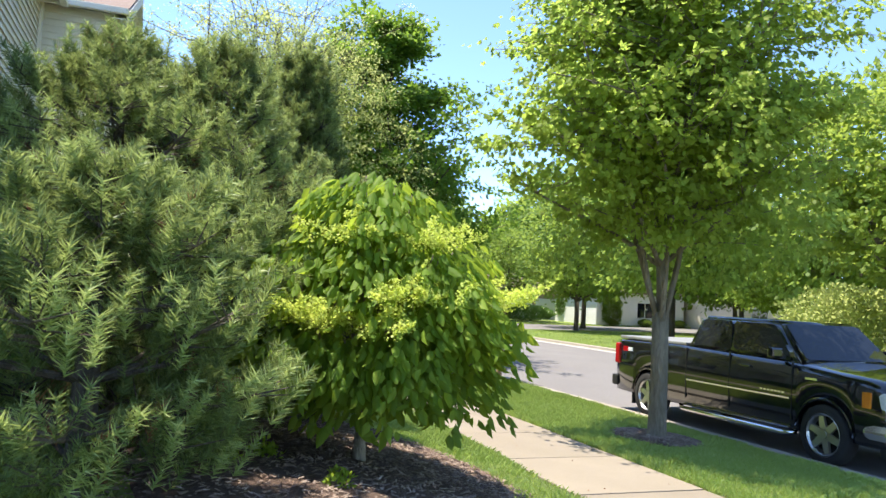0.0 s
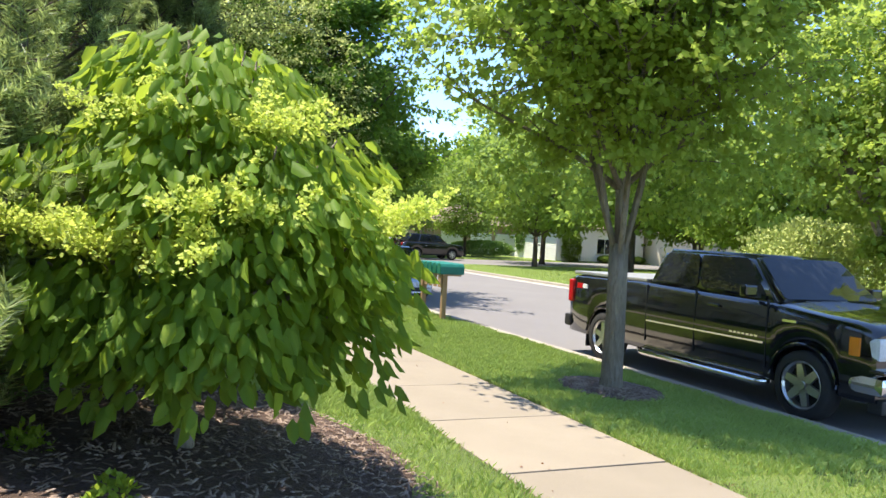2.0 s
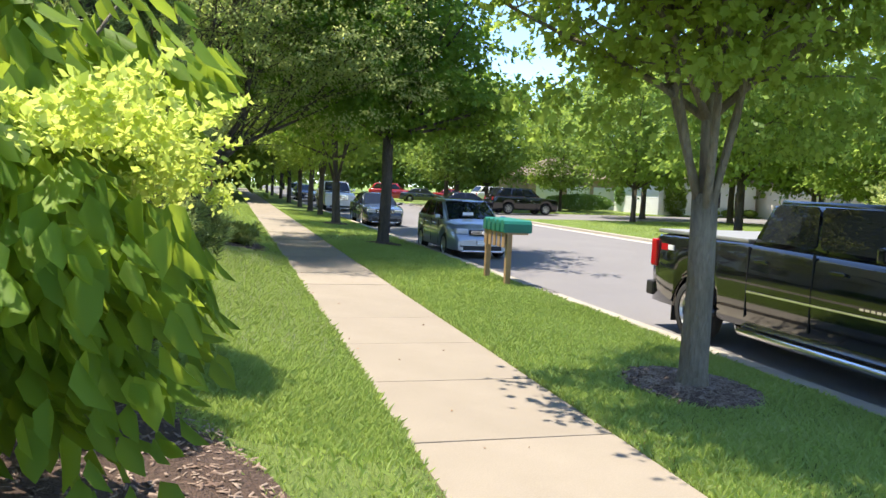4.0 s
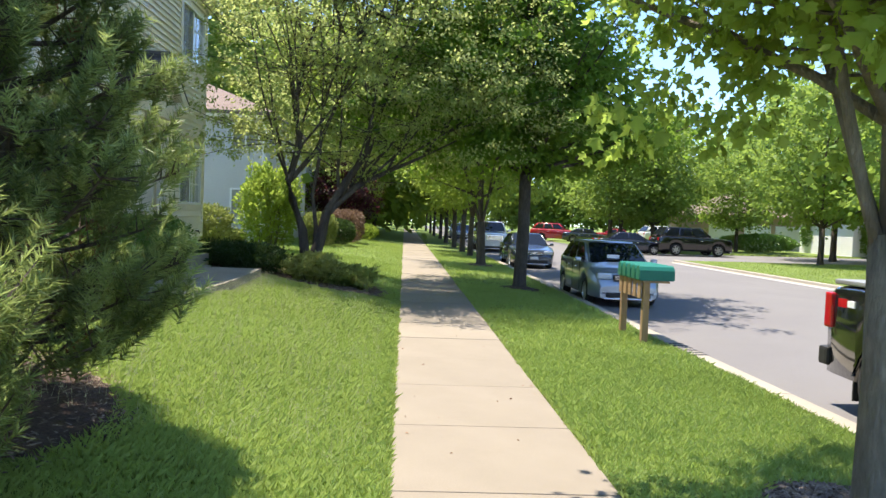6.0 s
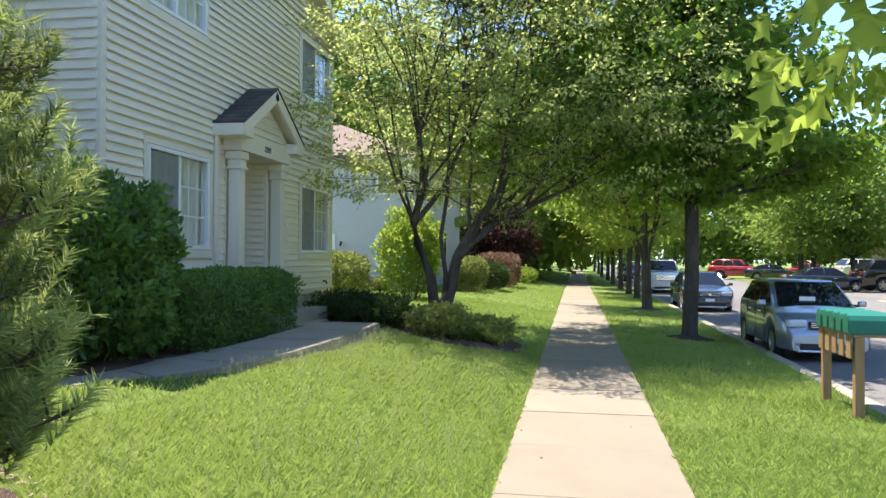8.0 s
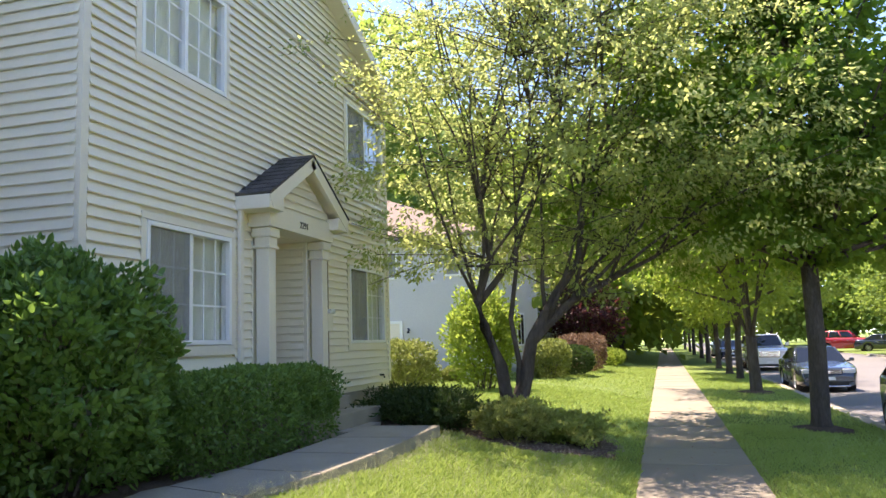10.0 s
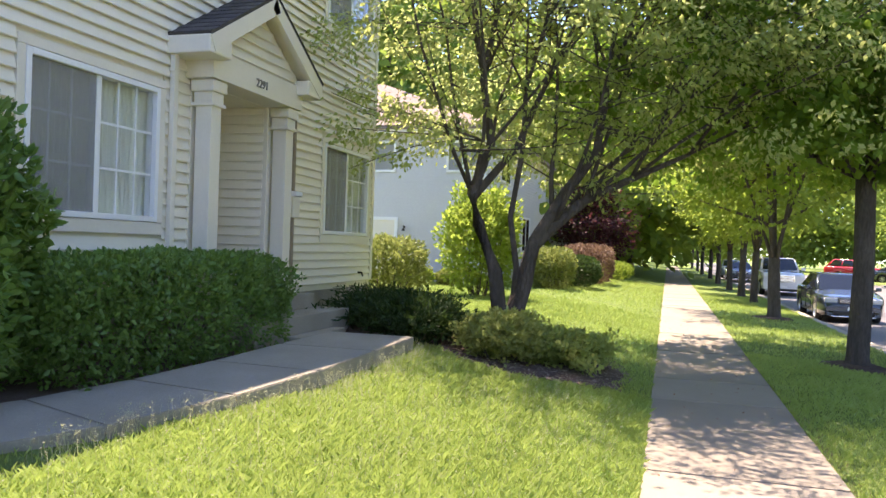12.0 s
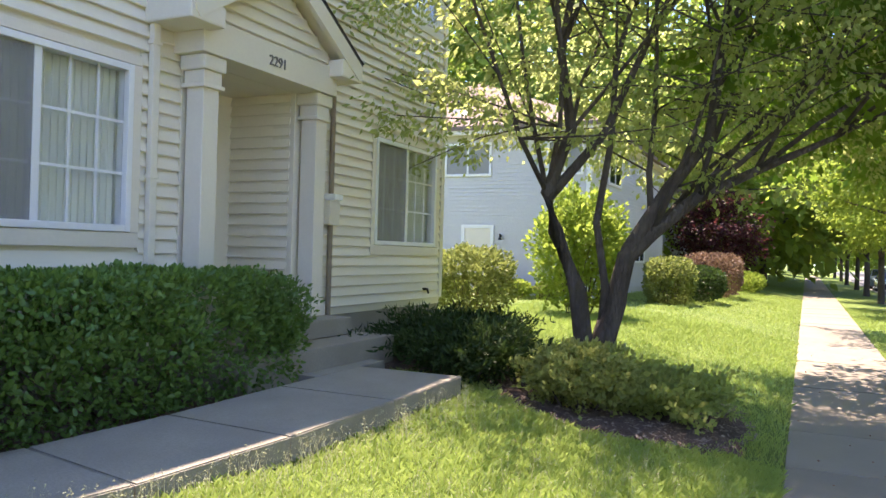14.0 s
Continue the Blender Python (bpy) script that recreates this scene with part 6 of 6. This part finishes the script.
for s in (-1, 1):
    hl = part("headlight", boxm(s * 0.55, 0.235, 0.82, s * (hwT - 0.045), 0.52, 1.07, bevel=0.05), "lens", truck, "clear headlight")
    part("indicator", boxm(s * (hwT - 0.08), 0.45, 0.845, s * (hwT - 0.008), 0.58, 1.05, bevel=0.015), "amber", hl, "amber side indicator")
    part("side_moulding", boxm(s * (hwT - 0.02), 1.75, 0.792, s * (hwT + 0.010), 4.0, 0.818, bevel=0.004), "chrome", truck, "chrome side moulding")
    for k in range(7):
        part("badge", boxm(s * (hwT - 0.02), 1.85 + 0.07 * k, 0.86, s * (hwT + 0.003), 1.90 + 0.07 * k, 0.885), "chrome", truck)
    part("running_board", tube(bmesh.new(), [(s * (hwT - 0.10), 1.70, 0.34), (s * (hwT - 0.02), 1.85, 0.31), (s * (hwT - 0.02), 4.1, 0.31), (s * (hwT - 0.10), 4.25, 0.34)], [0.04, 0.045, 0.045, 0.04], 10), "chrome", truck, "chrome running board", smooth=True)
    tl_ = part("tail_light", boxm(s * (hwT - 0.15), TL - 0.13, 0.88, s * (hwT + 0.004), TL + 0.008, 1.27, bevel=0.03), "red_lens", truck, "red tail light")
    part("badge", boxm(s * (hwT - 0.02), TL - 0.42, 1.13, s * (hwT + 0.004), TL - 0.26, 1.22, bevel=0.002), "red_lens", truck)
    part("badge", boxm(s * (hwT - 0.02), TL - 0.56, 1.14, s * (hwT + 0.004), TL - 0.43, 1.21, bevel=0.002), "white", truck)
    part("mud_flap", boxm(s * (hwT - 0.26), 5.56, 0.18, s * (hwT - 0.02), 5.58, 0.58), "plastic", truck)
    for y in (2.62, 3.78):
        part("door_handle", boxm(s * (hwT - 0.01), y - 0.1, 1.16, s * (hwT + 0.03), y + 0.1, 1.195, bevel=0.012), "black_paint", truck)
    part("wing_vent", boxm(s * (hwT - 0.02), 1.28, 1.10, s * (hwT + 0.004), 1.48, 1.13), "chrome", truck)
    part("wheel_arch_lip", tube(bmesh.new(), [(s * (hwT - 0.005), 1.17 + 0.475 * math.cos(a), 0.40 + 0.475 * math.sin(a)) for a in np.linspace(0.1, math.pi - 0.1, 14)], [0.022] * 14, 6), "black_paint", truck)
    part("wheel_arch_lip", tube(bmesh.new(), [(s * (hwT - 0.005), 5.08 + 0.475 * math.cos(a), 0.40 + 0.475 * math.sin(a)) for a in np.linspace(0.1, math.pi - 0.1, 14)], [0.022] * 14, 6), "black_paint", truck)
    part("wiper", tube(bmesh.new(), [(s * 0.15, 1.66, 1.37), (s * 0.75, 1.72, 1.385)], [0.012, 0.008], 5), "plastic", truck)
part("front_bumper", boxm(-hwT + 0.01, 0.15, 0.45, hwT - 0.01, 0.62, 0.67, bevel=0.095), "chrome", truck, "chrome front bumper")
part("bumper_cap", boxm(-hwT + 0.04, 0.17, 0.685, hwT - 0.04, 0.43, 0.735, bevel=0.02), "black_paint", truck)
part("air_dam", boxm(-hwT + 0.1, 0.21, 0.26, hwT - 0.1, 0.39, 0.42, bevel=0.03), "plastic", truck)
part("rear_bumper", boxm(-hwT + 0.02, TL - 0.05, 0.45, hwT - 0.02, TL + 0.13, 0.66, bevel=0.04), "plastic", truck, "black rear bumper")
part("bed_cover", boxm(-hwT + 0.08, 4.14, 1.36, hwT - 0.08, TL - 0.03, 1.415, bevel=0.015), "grey_metal", truck, "grey bed cover")
for y in (1.72, 2.98, 4.02):
    seam(truck, TW, y, 0.50, 1.33)
truck.matrix_basis = pose(4.0 + hwT, 5.93, ROAD + 0.004)


def simple_lights(root, L, W, zl, zt, grille=True, plate=True, hood_z=0.7):
    hw = W / 2
    for s in (-1, 1):
        part("headlight", boxm(s * hw * 0.46, 0.02, zl, s * hw * 0.86, 0.36, zl + 0.14, bevel=0.04), "lens", root, "clear headlight")
        part("tail_light", boxm(s * hw * 0.60, L - 0.14, zt, s * hw * 0.82, L + 0.008, zt + 0.22, bevel=0.03), "red_lens", root, "red tail light")
        part("fog_light", boxm(s * (hw - 0.40), 0.0, 0.30, s * (hw - 0.22), 0.10, 0.38, bevel=0.02), "lens", root)
        for y in (L * 0.42, L * 0.62):
            part("door_handle", boxm(s * (hw - 0.01), y, zl + 0.18, s * (hw + 0.025), y + 0.17, zl + 0.21, bevel=0.01), "chrome", root)
    if grille:
        part("grille", boxm(-hw * 0.42, -0.03, zl - 0.02, hw * 0.42, 0.1, zl + 0.11, bevel=0.02), "plastic", root, "black grille")
        for k in range(3):
            part("grille_bar", boxm(-hw * 0.40, -0.036, zl + 0.005 + 0.035 * k, hw * 0.40, -0.028, zl + 0.015 + 0.035 * k), "chrome", root)
        part("emblem", tube(bmesh.new(), [(0, -0.04, zl + 0.05), (0, -0.028, zl + 0.05)], [0.05, 0.05], 14), "chrome", root)
    part("air_intake", boxm(-hw * 0.62, -0.012, 0.24, hw * 0.62, 0.1, 0.36, bevel=0.02), "plastic", root)
    part("bumper_trim", boxm(-hw * 0.66, -0.028, 0.19, hw * 0.66, 0.06, 0.225, bevel=0.01), "chrome", root)
    if plate:
        part("number_plate", boxm(-0.16, -0.045, 0.40, 0.16, -0.02, 0.50), "white", root, "white number plate")
    for y in (L * 0.33, L * 0.52, L * 0.70):
        seam(root, W, y, 0.32, zl + 0.3)


HL, HWD = 4.15, 1.70
hatch = car("hatchback", "silver-blue compact hatchback parked at the kerb facing the walker", "silver_paint", HL, HWD, 0.22,
            [(0, 0.62), (0.12, 0.74), (0.45, 0.88), (0.95, 0.99), (3.9, 1.04), (HL, 0.95)],
            ((0.80, 0.97), (1.72, 1.50), (3.30, 1.52), (4.05, 1.02)), (0.85, 3.40), 0.31, nose=0.14, tumble=0.15, splits=(0.40, 0.70), plan=0.22)
simple_lights(hatch, HL, HWD, 0.66, 0.85)
part("sunshade_card", boxm(-0.25, 1.06, 1.10, 0.05, 1.075, 1.19), "white", hatch)
hatch.matrix_basis = pose(3.68 + HWD / 2, 21.25, ROAD + 0.006)
SL, SWD = 4.75, 1.80
sedan = car("sedan", "dark blue-grey sedan parked under the street trees", "grey_paint", SL, SWD, 0.22,
            [(0, 0.62), (0.15, 0.74), (1.2, 0.90), (1.3, 0.92), (3.9, 0.98), (4.5, 0.98), (SL, 0.90)],
            ((1.15, 0.90), (2.05, 1.43), (3.3, 1.44), (4.15, 0.98)), (0.92, 3.70), 0.32, nose=0.12, tumble=0.22, splits=(0.5,), plan=0.2)
simple_lights(sedan, SL, SWD, 0.60, 0.75)
sedan.matrix_basis = pose(3.75 + SWD / 2, 34.9, ROAD + 0.006)
VL, VW = 5.15, 2.0
suv = car("sport_utility", "large white sport utility with a chrome grille parked at the kerb", "white_paint", VL, VW, 0.32,
          [(0, 1.02), (0.2, 1.12), (1.3, 1.20), (1.5, 1.22), (4.9, 1.25), (VL, 1.15)],
          ((1.40, 1.22), (2.15, 1.86), (4.45, 1.87), (5.05, 1.25)), (1.0, 3.98), 0.39, nose=0.06, tumble=0.16, splits=(0.36, 0.66), plan=0.08)
simple_lights(suv, VL, VW, 0.80, 0.95, grille=False)
part("grille", boxm(-0.50, -0.05, 0.70, 0.50, 0.06, 1.04, bevel=0.02), "chrome", suv, "large chrome grille")
for k in range(5):
    part("grille_slot", boxm(-0.45, -0.056, 0.73 + 0.06 * k, 0.45, -0.048, 0.757 + 0.06 * k), "iron", suv)
suv.matrix_basis = pose(3.85 + VW / 2, 50.5, ROAD + 0.008)


def repaint(ob, mat):
    for o in (ob, *ob.children_recursive):
        if o.type == "MESH" and o.data.materials and o.data.materials[0].name.endswith("car_paint"):
            o.data = o.data.copy()
            o.data.materials[0] = M[mat]
    return ob


def far_car(src, x, y, turn, mat, label):
    z = ROAD + 0.03 + (0.012 * min(60, max(0, x - 14.6)) if x > 14.3 else 0)
    ob = repaint(copy_thing(src, pose(x, y, z, 0, 0, turn)), mat)
    tagged(ob, label, group="far parked cars")
    return ob


far_car(suv, 21.3, 55.2, 94, "black_paint", "black sport utility parked in the side street")
far_car(sedan, 17.0, 55.4, 92, "navy_paint", "dark sedan parked in the side street")
far_car(suv, 17.5, 82.0, 70, "red_paint", "red sport utility in the far parking lot")
far_car(sedan, 20.0, 80.0, 75, "grey_paint", "dark blue sedan in the far parking lot")
far_car(sedan, 24.5, 84.0, 80, "red_paint", "bright red sedan in the far parking lot")
far_car(suv, 28.5, 82.0, 100, "white_paint", "white van in the far parking lot")
far_car(sedan, 4.65, 70.0, 0, "navy_paint", "dark sedan parked further up the kerb")
far_car(hatch, 4.6, 78.0, 0, "silver_paint", "silver hatchback parked further up the kerb")

# ---------------------------------------------------------------- grass, seed heads, mulch chips, litter
def in_bed(x, y, grow=0.9):
    return any(((x - cx) / (rx * grow)) ** 2 + ((y - cy) / (ry * grow)) ** 2 < 1 for cx, cy, rx, ry, _ in BEDS)


def on_path(x, y):
    if -6.6 < x < -3.3 and 12.0 < y < 19:
        for (ax, ay, _), (bx, by, _) in zip(PATH_MID, PATH_MID[1:]):
            d = (bx - ax) ** 2 + (by - ay) ** 2
            t = min(1, max(0, ((x - ax) * (bx - ax) + (y - ay) * (by - ay)) / d))
            if math.hypot(x - ax - t * (bx - ax), y - ay - t * (by - ay)) < 0.53:
                return True
        return x < -4.3 and y > 13.6
    return False


def turf(name, regions, seed, height, label, mat="grass"):
    rs = np.random.RandomState(seed)
    P = []
    for x0, x1, y0, y1, per in regions:
        n = int((x1 - x0) * (y1 - y0) * per)
        xs, ys = rs.uniform(x0, x1, n), rs.uniform(y0, y1, n)
        for x, y in zip(xs, ys):
            if in_bed(x, y) or on_path(x, y):
                continue
            P.append((x, y, ground_z(x, y)))
    P = np.array(P)
    n = len(P)
    far = np.clip((np.hypot(P[:, 0], np.maximum(0, P[:, 1] - 15) + np.maximum(0, 5 - P[:, 1])) - 3) / 20, 0, 1)[:, None]
    hgt = height * rs.uniform(0.55, 1.35, (n, 1)) * (0.8 + 0.35 * np.array([noise.noise((p[0] * 1.3, p[1] * 1.3, 2)) for p in P])[:, None])
    a = rs.uniform(0, math.tau, n)
    side = np.stack([np.cos(a), np.sin(a), np.zeros(n)], 1) * (0.0021 + 0.006 * far)
    lean = rs.normal(size=(n, 3)) * np.array([0.34, 0.34, 0.0])
    up = np.array([0, 0, 1.0])
    base = P - up * 0.015
    mid = base + (up + lean * 0.4) * hgt * 0.6
    tip = base + (up * 0.95 + lean * 1.0) * hgt
    v = np.stack([base - side, base + side, mid + side * 0.35, tip], 1).reshape(-1, 3)
    k = np.arange(n)[:, None] * 4
    fq = np.concatenate([np.concatenate([k, k + 1, k + 2], 1), np.concatenate([k, k + 2, k + 3], 1)], 0)
    ob = raw(name, v, fq, mat)
    return tagged(ob, label, "grass", kind="stuff")


E0 = HW + 0.005
turf("lawn_grass", [(-3.6, -E0, 6.5, 15.5, 7200), (-4.5, -E0, 15.5, 19, 5200), (-6.0, -E0, -2, 6.5, 900), (-7.5, -3.6, 6.5, 15.5, 500), (-6.5, -E0, 19, 30, 1100), (-9, -E0, 30, 50, 260)], 201, 0.085, "sunlit green lawn grass with uneven blades")
turf("parkway_grass", [(E0, 3.37, 5.0, 14, 4600), (E0, 3.37, 14, 24, 1500), (E0, 3.41, -3, 5.0, 700), (E0, 3.41, 24, 45, 380)], 203, 0.085, "green parkway grass between sidewalk and kerb")
turf("far_grass", [(14.66, 30, 12, 45, 60)], 205, 0.10, "mown grass across the street")

turf("dry_edge_grass", [(E0, 0.86, 3, 20, 900), (-0.82, -E0, 4, 20, 500), (0.86, 1.5, 4, 9, 160)], 207, 0.05, "dry tan grass along the sidewalk edges", "dry")
rs = np.random.RandomState(66)
n = 90
c = np.stack([rs.uniform(-HW, HW, n), rs.uniform(4, 30, n), np.full(n, 0.008)], 1)
a = rs.uniform(0, math.tau, n)
v, f = leaves(c, np.stack([np.cos(a), np.sin(a), np.full(n, 0.1)], 1), 0.03, 0.6, rs)
tagged(raw("fallen_leaves", v, f, "dead"), "few small brown fallen leaves on the sidewalk", "leaf litter", kind="stuff")

# seed heads along the edge of the lawn
rs = np.random.RandomState(77)
n = 420
q = rs.uniform(0, 1, n)
py = 13.2 + q * 5.0
px = np.interp(py, [13.2, 14.0, 14.8, 15.9, 17.1, 18.3], [-3.75, -3.75, -3.45, -3.30, -3.27, -3.28]) + np.abs(rs.normal(0, 0.16, n))
m = 1500
py = np.concatenate([py, rs.uniform(8.5, 18.0, m)])
px = np.concatenate([px, rs.uniform(-3.3, -0.9, m)])
vs, fs = [], []
for x, y in zip(px, py):
    h = rs.uniform(0.10, 0.2)
    z = ground_z(x, y)
    lx, ly = rs.normal(0, 0.03, 2)
    top = np.array([x + lx, y + ly, z + h])
    b = np.array([x, y, z])
    s = np.array([0.0014, 0.0008, 0])
    k = len(vs)
    vs += [b - s, b + s, top]
    fs.append((k, k + 1, k + 2))
    for j in range(9):
        p = top + np.array([*rs.normal(0, 0.010, 2), rs.uniform(-0.05, 0.02)])
        d = rs.normal(size=3) * 0.006
        e = rs.normal(size=3) * 0.004
        k = len(vs)
        vs += [p, p + d, p + e]
        fs.append((k, k + 1, k + 2))
tagged(raw("seed_heads", vs, fs, "seed"), "pale grass seed heads along the path edge", "grass", kind="stuff")

# wood chips on the beds
rs = np.random.RandomState(88)
vs, fs = [], []
for bi, (cx, cy, rx, ry, lift) in enumerate(BEDS[:4]):
    cnt = (5200, 2400, 2200, 2000)[bi]
    for _ in range(cnt):
        a, q = rs.uniform(0, math.tau), math.sqrt(rs.uniform(0, 0.95))
        x, y = cx + rx * q * math.cos(a), cy + ry * q * math.sin(a)
        z = ground_z(x, y) + lift * (1 - q * q) + 0.028
        L, w, t = rs.uniform(0.01, 0.032), rs.uniform(0.003, 0.008), 0.002
        m = np.array(Euler((rs.normal(0, 0.25), rs.normal(0, 0.25), rs.uniform(0, 6.28))).to_matrix())
        k = len(vs)
        for dx, dy, dz in ((-1, -1, 0), (1, -0.8, 0), (1, 0.9, 0), (-1, 1, 0), (-0.8, -0.7, 1), (0.9, -0.6, 1), (0.8, 0.7, 1), (-0.9, 0.8, 1)):
            p = m @ np.array([dx * L, dy * w, dz * t * 2])
            vs.append((x + p[0], y + p[1], z + p[2]))
        fs += [(k + 4, k + 5, k + 6, k + 7), (k, k + 1, k + 5, k + 4), (k + 1, k + 2, k + 6, k + 5), (k + 2, k + 3, k + 7, k + 6), (k + 3, k, k + 4, k + 7)]
tagged(raw("mulch_chips", vs, fs, "chip"), "scattered bark mulch chips on the beds", "mulch", kind="stuff")
